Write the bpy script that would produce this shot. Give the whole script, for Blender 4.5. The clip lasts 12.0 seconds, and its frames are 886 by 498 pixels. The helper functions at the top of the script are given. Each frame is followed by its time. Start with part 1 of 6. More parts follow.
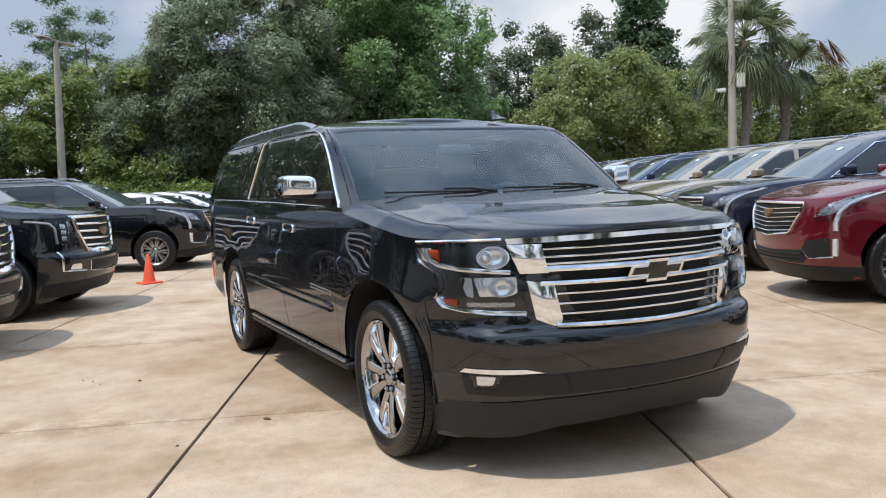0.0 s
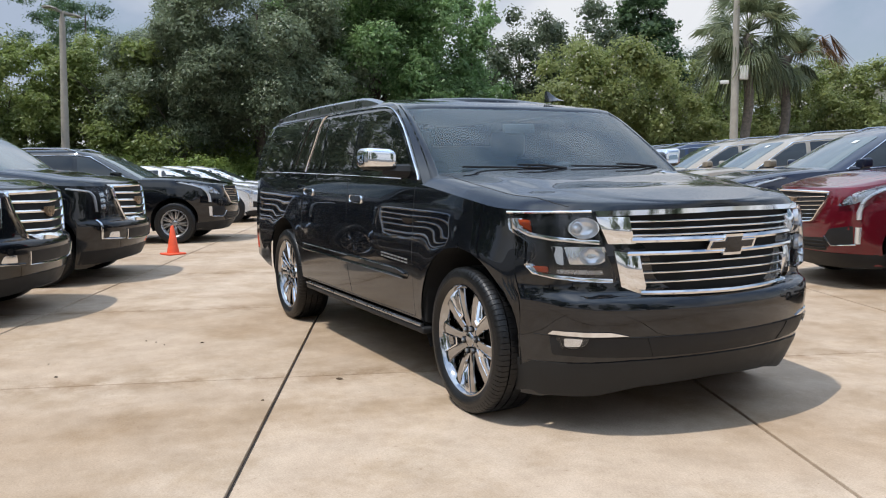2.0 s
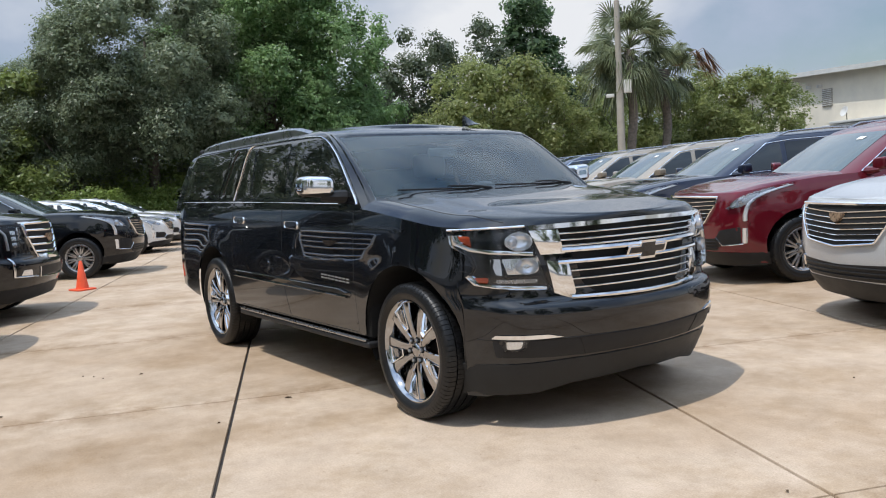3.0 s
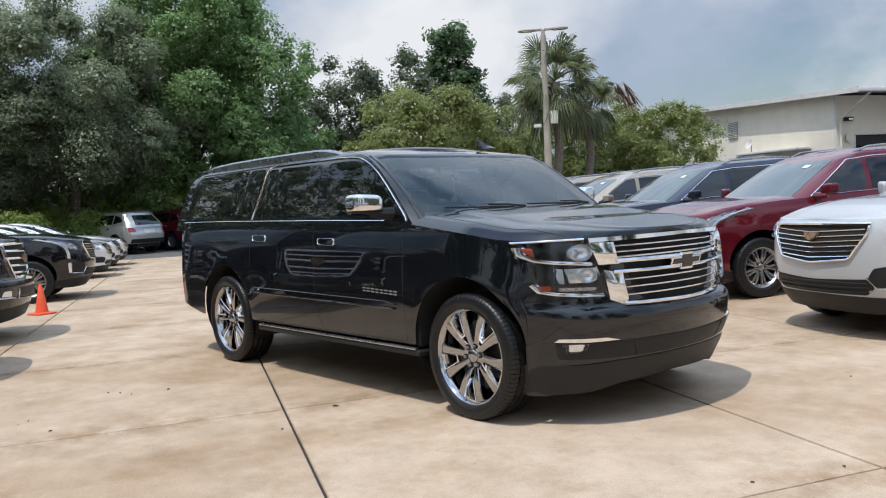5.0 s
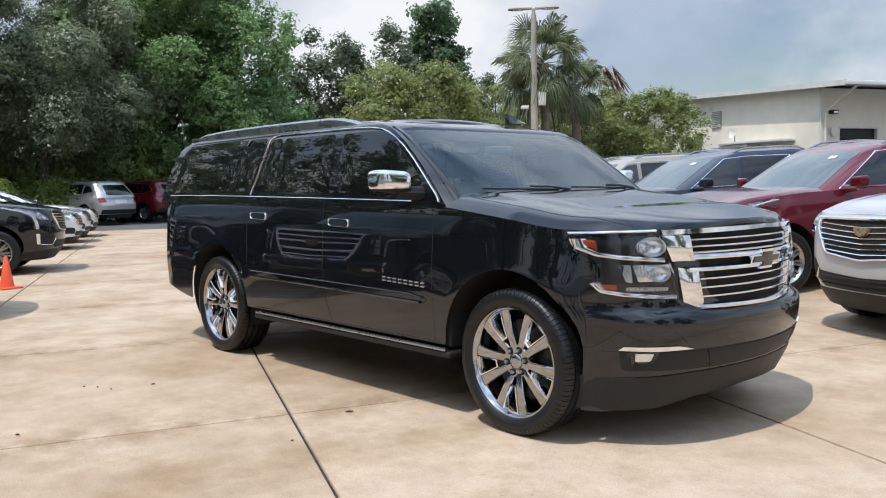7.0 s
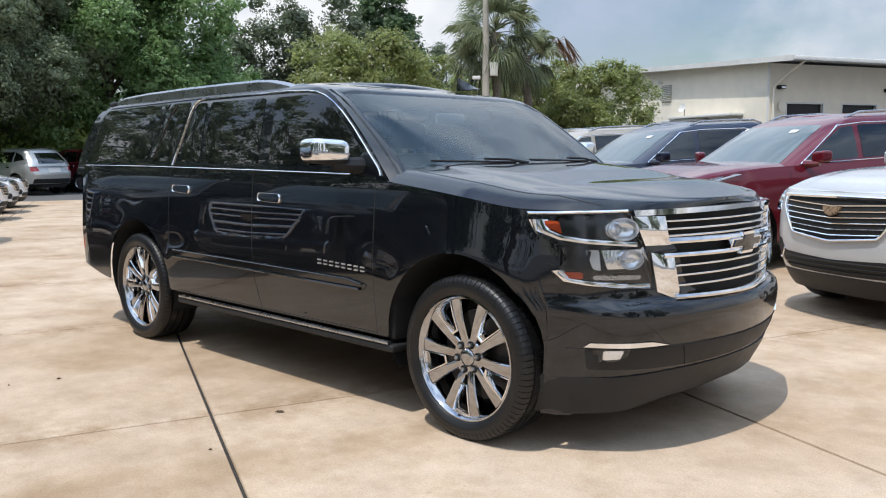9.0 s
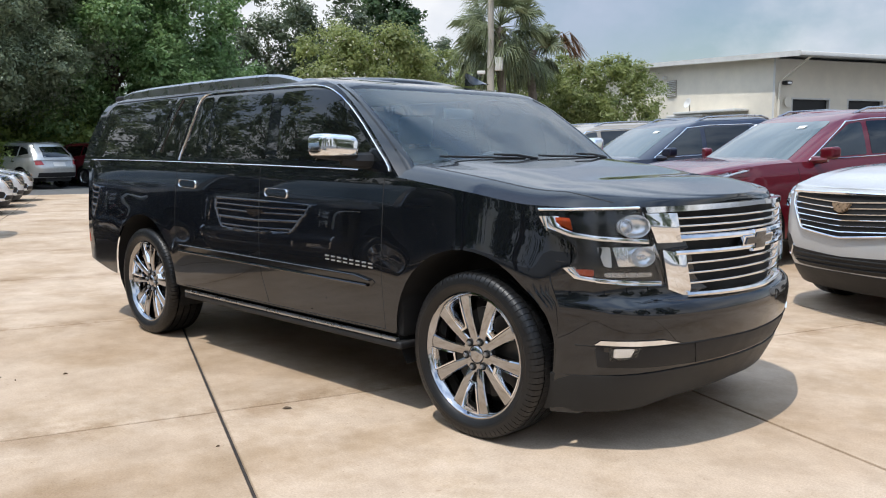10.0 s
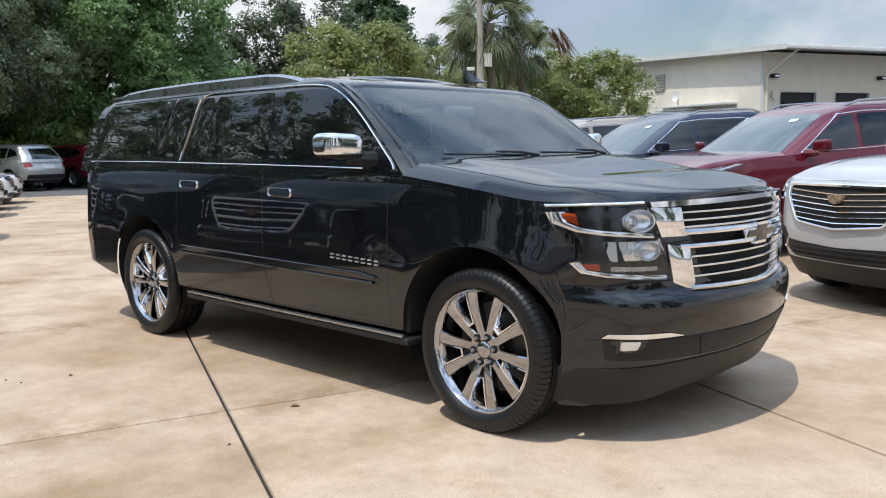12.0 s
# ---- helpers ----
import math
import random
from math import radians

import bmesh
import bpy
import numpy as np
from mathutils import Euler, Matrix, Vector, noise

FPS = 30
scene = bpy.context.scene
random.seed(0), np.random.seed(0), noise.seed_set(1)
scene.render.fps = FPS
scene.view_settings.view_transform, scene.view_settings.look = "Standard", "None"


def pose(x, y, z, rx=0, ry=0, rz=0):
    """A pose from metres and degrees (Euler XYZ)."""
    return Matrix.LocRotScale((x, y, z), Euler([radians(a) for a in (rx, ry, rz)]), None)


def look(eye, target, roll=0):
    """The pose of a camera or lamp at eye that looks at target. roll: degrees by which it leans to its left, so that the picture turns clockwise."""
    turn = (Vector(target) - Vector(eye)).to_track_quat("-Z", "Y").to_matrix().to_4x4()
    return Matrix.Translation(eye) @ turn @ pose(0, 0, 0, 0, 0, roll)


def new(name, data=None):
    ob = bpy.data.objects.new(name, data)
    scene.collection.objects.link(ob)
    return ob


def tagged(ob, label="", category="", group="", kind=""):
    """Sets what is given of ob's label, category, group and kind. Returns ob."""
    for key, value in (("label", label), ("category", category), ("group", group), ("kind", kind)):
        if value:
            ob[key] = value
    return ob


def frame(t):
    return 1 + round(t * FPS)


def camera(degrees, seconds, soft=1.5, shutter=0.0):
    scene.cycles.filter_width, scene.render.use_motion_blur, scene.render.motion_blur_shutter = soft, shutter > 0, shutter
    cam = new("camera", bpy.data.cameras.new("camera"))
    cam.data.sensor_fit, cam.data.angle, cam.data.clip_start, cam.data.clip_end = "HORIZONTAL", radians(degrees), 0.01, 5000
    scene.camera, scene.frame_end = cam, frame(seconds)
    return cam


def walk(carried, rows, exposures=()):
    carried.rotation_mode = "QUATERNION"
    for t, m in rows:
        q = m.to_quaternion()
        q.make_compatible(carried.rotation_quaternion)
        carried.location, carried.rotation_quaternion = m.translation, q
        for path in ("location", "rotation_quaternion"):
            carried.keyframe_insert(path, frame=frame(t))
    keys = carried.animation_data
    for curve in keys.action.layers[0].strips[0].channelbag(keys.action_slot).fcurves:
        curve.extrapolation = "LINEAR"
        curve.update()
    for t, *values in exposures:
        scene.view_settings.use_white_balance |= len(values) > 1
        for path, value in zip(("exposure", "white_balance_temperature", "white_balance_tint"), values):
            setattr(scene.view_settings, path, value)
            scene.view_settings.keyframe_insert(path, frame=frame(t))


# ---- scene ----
cam = camera(56.0, 12.0, soft=1.1)
PATH = [
    (0, (3.88, -2.489, 1.372), (2.089, -1.613, 1.213), -2.3),
    (0.5, (3.87, -2.479, 1.367), (2.07, -1.627, 1.185), -3.5),
    (1, (3.859, -2.545, 1.359), (2.039, -1.746, 1.143), -2.9),
    (1.5, (3.84, -2.851, 1.349), (2.018, -2.05, 1.156), -1.1),
    (2, (3.898, -3.06, 1.331), (2.123, -2.16, 1.134), -0.6),
    (2.5, (4.049, -3.223, 1.341), (2.359, -2.17, 1.157), -1.7),
    (2.7, (4.09, -3.309, 1.369), (2.415, -2.228, 1.199), -2.5),
    (4.3, (4.042, -4.091, 1.355), (2.46, -2.878, 1.194), -2.5),
    (4.5, (4.081, -4.199, 1.353), (2.514, -2.965, 1.206), -2.7),
    (5, (3.844, -4.375, 1.346), (2.318, -3.086, 1.241), -2.8),
    (5.5, (3.711, -4.44, 1.351), (2.194, -3.139, 1.261), -2.5),
    (6, (3.493, -4.269, 1.348), (1.973, -2.971, 1.268), -3.0),
    (6.5, (3.304, -4.217, 1.345), (1.769, -2.939, 1.245), -1.7),
    (7, (3.038, -4.19, 1.355), (1.559, -2.853, 1.201), -0.9),
    (7.5, (2.858, -4.043, 1.334), (1.436, -2.653, 1.123), -1.7),
    (7.7, (2.82, -3.963, 1.336), (1.392, -2.582, 1.106), -1.9),
    (9.5, (2.617, -3.781, 1.358), (1.233, -2.354, 1.137), 0.0),
    (10, (2.609, -3.784, 1.359), (1.212, -2.373, 1.124), -0.2),
    (10.5, (2.61, -3.788, 1.362), (1.213, -2.38, 1.101), -0.2),
    (11, (2.619, -3.788, 1.363), (1.236, -2.369, 1.089), -0.3),
    (11.5, (2.613, -3.803, 1.365), (1.229, -2.384, 1.102), -0.6),
    (12, (2.58, -3.866, 1.365), (1.2, -2.438, 1.122), -0.9),
]
walk(cam, [(t, look(eye, target, roll)) for t, eye, target, roll in PATH],
     ((0, .03), (2.5, -.06), (5, -.07), (6, -.03), (7.5, .10), (9.5, .12), (12, .08)))

# ---------------------------------------------------------------- world and sun
world = bpy.data.worlds.new("sky_world")
scene.world = world
world.use_nodes = True
wn, wl = world.node_tree.nodes, world.node_tree.links
wn.clear()
w_out = wn.new("ShaderNodeOutputWorld")
w_bg = wn.new("ShaderNodeBackground")
w_bg.inputs["Strength"].default_value = 0.10
sky = wn.new("ShaderNodeTexSky")
sky.sky_type = "NISHITA"
sky.sun_disc = False
sky.sun_elevation = radians(65)
sky.sun_rotation = radians(186)
sky.dust_density = 1.2
sky.air_density = 1.1
w_tc = wn.new("ShaderNodeTexCoord")
w_map = wn.new("ShaderNodeMapping")
w_map.inputs["Scale"].default_value = (1.0, 1.0, 1.5)
w_map.inputs["Rotation"].default_value = (0, 0, radians(-32))
w_n1 = wn.new("ShaderNodeTexNoise")
w_n1.inputs["Scale"].default_value = 2.0
w_n1.inputs["Detail"].default_value = 8
w_n1.inputs["Roughness"].default_value = 0.58
w_r1 = wn.new("ShaderNodeValToRGB")
w_r1.color_ramp.elements[0].position, w_r1.color_ramp.elements[1].position = 0.36, 0.50
w_n2 = wn.new("ShaderNodeTexNoise")
w_n2.inputs["Scale"].default_value = 2.7
w_n2.inputs["Detail"].default_value = 6
w_r2 = wn.new("ShaderNodeValToRGB")
w_r2.color_ramp.elements[0].position, w_r2.color_ramp.elements[1].position = 0.40, 0.60
w_r2.color_ramp.elements[0].color = (4.3, 5.1, 6.5, 1)
w_r2.color_ramp.elements[1].color = (8.6, 8.8, 9.2, 1)
w_mix = wn.new("ShaderNodeMix")
w_mix.data_type = "RGBA"
wl.new(w_tc.outputs["Generated"], w_map.inputs["Vector"])
wl.new(w_map.outputs["Vector"], w_n1.inputs["Vector"])
wl.new(w_map.outputs["Vector"], w_n2.inputs["Vector"])
wl.new(w_n1.outputs["Fac"], w_r1.inputs["Fac"])
wl.new(w_n2.outputs["Fac"], w_r2.inputs["Fac"])
wl.new(w_r1.outputs["Color"], w_mix.inputs["Factor"])
wl.new(sky.outputs["Color"], w_mix.inputs["A"])
wl.new(w_r2.outputs["Color"], w_mix.inputs["B"])
w_sep = wn.new("ShaderNodeSeparateXYZ")
w_gain = wn.new("ShaderNodeValToRGB")
w_gain.color_ramp.elements[0].position, w_gain.color_ramp.elements[1].position = 0.22, 0.85
w_gain.color_ramp.elements[0].color, w_gain.color_ramp.elements[1].color = (1, 1, 1, 1), (1.6, 1.9, 2.25, 1)
w_mul = wn.new("ShaderNodeMix")
w_mul.data_type, w_mul.blend_type = "RGBA", "MULTIPLY"
w_mul.inputs["Factor"].default_value = 1.0
wl.new(w_tc.outputs["Generated"], w_sep.inputs["Vector"])
wl.new(w_sep.outputs["Z"], w_gain.inputs["Fac"])
wl.new(w_mix.outputs["Result"], w_mul.inputs["A"])
wl.new(w_gain.outputs["Color"], w_mul.inputs["B"])
wl.new(w_mul.outputs["Result"], w_bg.inputs["Color"])
wl.new(w_bg.outputs["Background"], w_out.inputs["Surface"])

SUN_FROM = Vector((0.05, -0.43, 1.0))
sun = new("sun", bpy.data.lights.new("sun", "SUN"))
sun.data.energy = 3.4
sun.data.angle = radians(0.6)
sun.data.color = (1.0, 0.965, 0.91)
sun.matrix_world = look(SUN_FROM * 40, (0, 0, 0))


# ---------------------------------------------------------------- materials
def material(name):
    m = bpy.data.materials.new(name)
    m.use_nodes = True
    nt = m.node_tree
    return m, nt.nodes, nt.links, nt.nodes["Principled BSDF"]


def ramp_of(n, a, b, ca, cb):
    r = n.new("ShaderNodeValToRGB")
    r.color_ramp.elements[0].position, r.color_ramp.elements[1].position = a, b
    r.color_ramp.elements[0].color, r.color_ramp.elements[1].color = (*ca, 1), (*cb, 1)
    return r


def noise_of(n, l, scale, detail=4, rough=0.5, coord="Object"):
    tc = n.new("ShaderNodeTexCoord")
    t = n.new("ShaderNodeTexNoise")
    t.inputs["Scale"].default_value, t.inputs["Detail"].default_value, t.inputs["Roughness"].default_value = scale, detail, rough
    l.new(tc.outputs[coord], t.inputs["Vector"])
    return t


def bump_of(n, l, b, height, strength, distance):
    k = n.new("ShaderNodeBump")
    k.inputs["Strength"].default_value, k.inputs["Distance"].default_value = strength, distance
    l.new(height, k.inputs["Height"])
    l.new(k.outputs["Normal"], b.inputs["Normal"])


def plain(name, color, rough=0.5, metal=0.0, vary=0.12, scale=6.0, bump=0.0, coat=0.0):
    """A surface with slight mottling in colour and gloss."""
    m, n, l, b = material(name)
    t = noise_of(n, l, scale, 5, 0.6)
    dark = tuple(c * (1 - vary) for c in color)
    lite = tuple(min(1, c * (1 + vary)) for c in color)
    r = ramp_of(n, 0.3, 0.7, dark, lite)
    l.new(t.outputs["Fac"], r.inputs["Fac"])
    l.new(r.outputs["Color"], b.inputs["Base Color"])
    q = ramp_of(n, 0.3, 0.7, (rough * 0.85,) * 3, (min(1, rough * 1.15),) * 3)
    l.new(t.outputs["Fac"], q.inputs["Fac"])
    l.new(q.outputs["Color"], b.inputs["Roughness"])
    b.inputs["Metallic"].default_value = metal
    b.inputs["Coat Weight"].default_value = coat
    b.inputs["Coat Roughness"].default_value = 0.03
    if bump:
        t2 = noise_of(n, l, scale * 30, 3, 0.6)
        bump_of(n, l, b, t2.outputs["Fac"], bump, 0.002)
    return m


def paint(name, color, flake=0.25, rough=0.32):
    """Clear-coated car paint with fine metal flake and a faint film of dust."""
    m, n, l, b = material(name)
    t = noise_of(n, l, 900, 2, 0.5)
    r = ramp_of(n, 0.35, 0.75, tuple(c * 0.8 for c in color), tuple(min(1, c * 1.35) for c in color))
    l.new(t.outputs["Fac"], r.inputs["Fac"])
    l.new(r.outputs["Color"], b.inputs["Base Color"])
    b.inputs["Metallic"].default_value = flake
    b.inputs["Roughness"].default_value = rough
    b.inputs["Coat Weight"].default_value = 1.0
    b.inputs["Coat IOR"].default_value = 1.6
    b.inputs["Specular IOR Level"].default_value = 0.08
    d = noise_of(n, l, 3.0, 6, 0.65)
    q = ramp_of(n, 0.35, 0.8, (0.0,) * 3, (0.03,) * 3)
    l.new(d.outputs["Fac"], q.inputs["Fac"])
    l.new(q.outputs["Color"], b.inputs["Coat Roughness"])
    return m


def leafy(name, ca, cb, translucency=0.3):
    m, n, l, b = material(name)
    g = n.new("ShaderNodeNewGeometry")
    r = ramp_of(n, 0.0, 1.0, ca, cb)
    l.new(g.outputs["Random Per Island"], r.inputs["Fac"])
    l.new(r.outputs["Color"], b.inputs["Base Color"])
    b.inputs["Roughness"].default_value = 0.42
    b.inputs["Specular IOR Level"].default_value = 0.55
    tr = n.new("ShaderNodeBsdfTranslucent")
    l.new(r.outputs["Color"], tr.inputs["Color"])
    mx = n.new("ShaderNodeMixShader")
    mx.inputs["Fac"].default_value = translucency
    l.new(b.outputs["BSDF"], mx.inputs[1])
    l.new(tr.outputs["BSDF"], mx.inputs[2])
    l.new(mx.outputs["Shader"], n["Material Output"].inputs["Surface"])
    return m


def glass(name, tint, rough=0.0):
    """Tinted car glass: a clear coat of gloss over a smoked body."""
    m, n, l, b = material(name)
    b.inputs["Base Color"].default_value = (*tint, 1)
    b.inputs["Roughness"].default_value = 0.02
    b.inputs["IOR"].default_value = 1.5
    b.inputs["Coat Weight"].default_value = 0.6
    b.inputs["Coat Roughness"].default_value = 0.0
    return m


def clear_glass(name, tint):
    m, n, l, b = material(name)
    b.inputs["Base Color"].default_value = (*tint, 1)
    b.inputs["Roughness"].default_value = 0.0
    b.inputs["IOR"].default_value = 1.45
    b.inputs["Transmission Weight"].default_value = 1.0
    return m


def sheer(name, tint, ior=1.5, haze=None):
    """A thin clear pane: tinted see-through, with gloss by Fresnel and perhaps a painted-in diffuse haze."""
    m, n, l, b = material(name)
    tr, gl, mx, fr = n.new("ShaderNodeBsdfTransparent"), n.new("ShaderNodeBsdfGlossy"), n.new("ShaderNodeMixShader"), n.new("ShaderNodeFresnel")
    tr.inputs["Color"].default_value = (*tint, 1)
    gl.inputs["Roughness"].default_value = 0.0
    fr.inputs["IOR"].default_value = ior
    l.new(fr.outputs["Fac"], mx.inputs["Fac"])
    body = tr.outputs["BSDF"]
    if haze:
        df, mf, tn = n.new("ShaderNodeBsdfDiffuse"), n.new("ShaderNodeMixShader"), noise_of(n, l, 1.6, 5, 0.6)
        df.inputs["Color"].default_value = (*haze[:3], 1)
        q = ramp_of(n, 0.3, 0.75, (haze[3] * .7,) * 3, (haze[3] * 1.3,) * 3)
        l.new(tn.outputs["Fac"], q.inputs["Fac"])
        l.new(q.outputs["Color"], mf.inputs["Fac"])
        l.new(tr.outputs["BSDF"], mf.inputs[1])
        l.new(df.outputs["BSDF"], mf.inputs[2])
        body = mf.outputs["Shader"]
    l.new(body, mx.inputs[1])
    l.new(gl.outputs["BSDF"], mx.inputs[2])
    l.new(mx.outputs["Shader"], n["Material Output"].inputs["Surface"])
    return m


JOINT_ACROSS, JOINT_STEP = Vector((-.943, .332, 0)).normalized(), 2.78
JOINT_START = Vector((-1.216, -1.597, 0)).dot(JOINT_ACROSS) % JOINT_STEP - 2 * JOINT_STEP


def concrete(name):
    m, n, l, b = material(name)
    geo = n.new("ShaderNodeNewGeometry")

    def pos_noise(scale, detail, rough):
        t = n.new("ShaderNodeTexNoise")
        t.inputs["Scale"].default_value, t.inputs["Detail"].default_value, t.inputs["Roughness"].default_value = scale, detail, rough
        l.new(geo.outputs["Position"], t.inputs["Vector"])
        return t
    big, mid, fine, stain = pos_noise(0.42, 6, 0.62), pos_noise(3.0, 8, 0.72), pos_noise(95, 4, 0.75), pos_noise(1.1, 7, 0.7)
    r1 = ramp_of(n, 0.34, 0.66, (0.405, 0.294, 0.197), (0.555, 0.449, 0.350))
    l.new(big.outputs["Fac"], r1.inputs["Fac"])
    r2 = ramp_of(n, 0.34, 0.62, (0.84, 0.815, 0.78), (1.06, 1.05, 1.04))
    l.new(mid.outputs["Fac"], r2.inputs["Fac"])
    r3 = ramp_of(n, 0.30, 0.70, (0.80, 0.79, 0.78), (1.10, 1.10, 1.10))
    l.new(fine.outputs["Fac"], r3.inputs["Fac"])
    r5 = ramp_of(n, 0.37, 0.52, (0.83, 0.79, 0.72), (1.0, 1.0, 1.0))
    l.new(stain.outputs["Fac"], r5.inputs["Fac"])
    info = n.new("ShaderNodeObjectInfo")
    r4 = ramp_of(n, 0.0, 1.0, (0.93, 0.92, 0.90), (1.05, 1.05, 1.05))
    l.new(info.outputs["Random"], r4.inputs["Fac"])
    c = r1.outputs["Color"]
    # brown dirt along the fine joints, broken up
    dot = n.new("ShaderNodeVectorMath")
    dot.operation = "DOT_PRODUCT"
    dot.inputs[1].default_value = JOINT_ACROSS
    l.new(geo.outputs["Position"], dot.inputs[0])
    last = dot.outputs["Value"]
    for op, val in (("SUBTRACT", JOINT_START), ("PINGPONG", JOINT_STEP / 2), ("DIVIDE", .30), ("SUBTRACT", 1.0), ("MULTIPLY", -1.0)):
        k = n.new("ShaderNodeMath")
        k.operation, k.use_clamp = op, val == -1.0
        k.inputs[1].default_value = val
        l.new(last, k.inputs[0])
        last = k.outputs["Value"]
    dirt = pos_noise(2.3, 9, 0.75)
    r7 = ramp_of(n, 0.46, 0.62, (0, 0, 0), (1, 1, 1))
    l.new(dirt.outputs["Fac"], r7.inputs["Fac"])
    k = n.new("ShaderNodeMath")
    k.operation = "MULTIPLY"
    l.new(last, k.inputs[0])
    l.new(r7.outputs["Color"], k.inputs[1])
    r6 = ramp_of(n, 0.0, 0.7, (1, 1, 1), (0.72, 0.66, 0.58))
    l.new(k.outputs["Value"], r6.inputs["Fac"])
    speck = pos_noise(34, 3, 0.6)
    r8 = ramp_of(n, 0.27, 0.34, (0.72, 0.68, 0.64), (1, 1, 1))
    l.new(speck.outputs["Fac"], r8.inputs["Fac"])
    for r in (r2, r3, r4, r5, r6, r8):
        x = n.new("ShaderNodeMix")
        x.data_type, x.blend_type = "RGBA", "MULTIPLY"
        x.inputs["Factor"].default_value = 1.0
        l.new(c, x.inputs["A"])
        l.new(r.outputs["Color"], x.inputs["B"])
        c = x.outputs["Result"]
    l.new(c, b.inputs["Base Color"])
    b.inputs["Roughness"].default_value = 0.78
    b.inputs["Specular IOR Level"].default_value = 0.3
    bump_of(n, l, b, fine.outputs["Fac"], 0.35, 0.004)
    return m


BLACK = paint("black_paint", (0.002, 0.003, 0.005), 0.0, 0.4)
NAVY = paint("navy_paint", (0.012, 0.017, 0.038), 0.35)
RED = paint("crimson_paint", (0.125, 0.006, 0.014), 0.35)
# one white paint twice: first dimmed as in shade, second brightened as in sun
WHITE_SHADED = paint("white_paint_shaded", (0.42, 0.43, 0.44), 0.0)
WHITE_SUNLIT = paint("white_paint_sunlit", (0.72, 0.72, 0.71), 0.0)
SILVER = paint("silver_paint", (0.45, 0.45, 0.44), 0.6)
GOLD = paint("champagne_paint", (0.36, 0.30, 0.23), 0.5)
BLUE = paint("blue_paint", (0.012, 0.025, 0.065), 0.4)
GREY = paint("grey_paint", (0.10, 0.10, 0.105), 0.5)
CHROME = plain("chrome", (0.82, 0.83, 0.85), 0.06, 1.0, 0.03, 3.0)
WHEEL_CHROME = plain("wheel_chrome", (0.42, 0.42, 0.43), 0.06, 1.0, 0.05, 8.0)
CAST = plain("cast_iron", (0.11, 0.105, 0.10), 0.5, 0.8, 0.3, 12.0)
SATIN = plain("satin_metal", (0.44, 0.445, 0.46), 0.28, 1.0, 0.08, 8.0)
RUBBER = plain("tyre_rubber", (0.006, 0.006, 0.0065), 0.4, 0, 0.25, 14.0, 0.3)
RUBBER.node_tree.nodes["Principled BSDF"].inputs["Specular IOR Level"].default_value = 0.42
PLASTIC = plain("black_plastic", (0.018, 0.018, 0.019), 0.5, 0, 0.2, 9.0, 0.25)
TRIM_GREY = plain("charcoal_plastic", (0.02, 0.0205, 0.021), 0.45, 0, 0.15, 9.0, 0.25)
for dull in (PLASTIC, TRIM_GREY):
    dull.node_tree.nodes["Principled BSDF"].inputs["Specular IOR Level"].default_value = 0.25
VOID = plain("underbody_black", (0.008, 0.008, 0.008), 0.9, 0, 0.2)
GLASS = glass("privacy_glass", (0.004, 0.005, 0.005))
GLASS_FRONT = glass("front_glass", (0.02, 0.025, 0.027))
LAMP_GLASS = sheer("lamp_glass", (0.94, 0.95, 0.96), 1.33)
# pale blue diffuse share imitates the sky's haze and reflection on the windscreen
CLEAR_GLASS = sheer("windscreen_glass", (0.74, 0.87, 0.90), 1.62, (0.34, 0.56, 0.68, 0.045))
SCREEN_GLASS = glass("car_windscreen", (0.06, 0.085, 0.09))
CABIN_TRIM = plain("cabin_trim", (0.16, 0.165, 0.17), 0.75, 0, 0.15, 5.0, 0.2)
LEATHER = plain("grey_leather", (0.30, 0.29, 0.27), 0.6, 0, 0.15, 5.0, 0.2)
AMBER = plain("amber_lens", (0.48, 0.07, 0.02), 0.12, 0, 0.1, 20, 0, 1.0)
RED_LENS = plain("red_lens", (0.30, 0.01, 0.01), 0.12, 0, 0.1, 20, 0, 1.0)
LAMP_WHITE = plain("lamp_reflector", (0.80, 0.81, 0.83), 0.12, 0.65, 0.08, 20)
def faceted(name, color):
    """Bright lamp reflector with fine facets."""
    m, n, l, b = material(name)
    b.inputs["Base Color"].default_value = (*color, 1)
    b.inputs["Metallic"].default_value = 0.9
    b.inputs["Roughness"].default_value = 0.10
    tc, v = n.new("ShaderNodeTexCoord"), n.new("ShaderNodeTexWave")
    v.bands_direction = "Y"
    v.inputs["Scale"].default_value = 26
    v.inputs["Distortion"].default_value = 1.2
    l.new(tc.outputs["Object"], v.inputs["Vector"])
    bump_of(n, l, b, v.outputs["Fac"], 0.2, 0.004)
    return m


LAMP_FACET = faceted("faceted_reflector", (0.78, 0.80, 0.83))
EMBLEM = plain("emblem_gold", (0.36, 0.24, 0.15), 0.3, 0.6, 0.5, 40)
BADGE = plain("badge_silver", (0.55, 0.55, 0.56), 0.3, 0.7, 0.05, 12)
LAMP_DARK = plain("lamp_housing", (0.012, 0.013, 0.015), 0.22, 0.1, 0.2, 12, 0, 0.4)
CONCRETE = concrete("concrete")
JOINT = plain("joint_filler", (0.03, 0.024, 0.02), 0.9, 0, 0.7, 14.0, 0.6)
ASPHALT = plain("asphalt", (0.10, 0.098, 0.095), 0.9, 0, 0.25, 1.5, 0.5)
STUCCO = plain("cream_stucco", (0.74, 0.68, 0.57), 0.85, 0, 0.06, 1.2, 0.3)
METAL_WHITE = plain("white_metal", (0.62, 0.61, 0.58), 0.5, 0.0, 0.08, 2.0)
ORANGE = plain("cone_orange", (0.80, 0.10, 0.035), 0.5, 0, 0.12, 9.0)
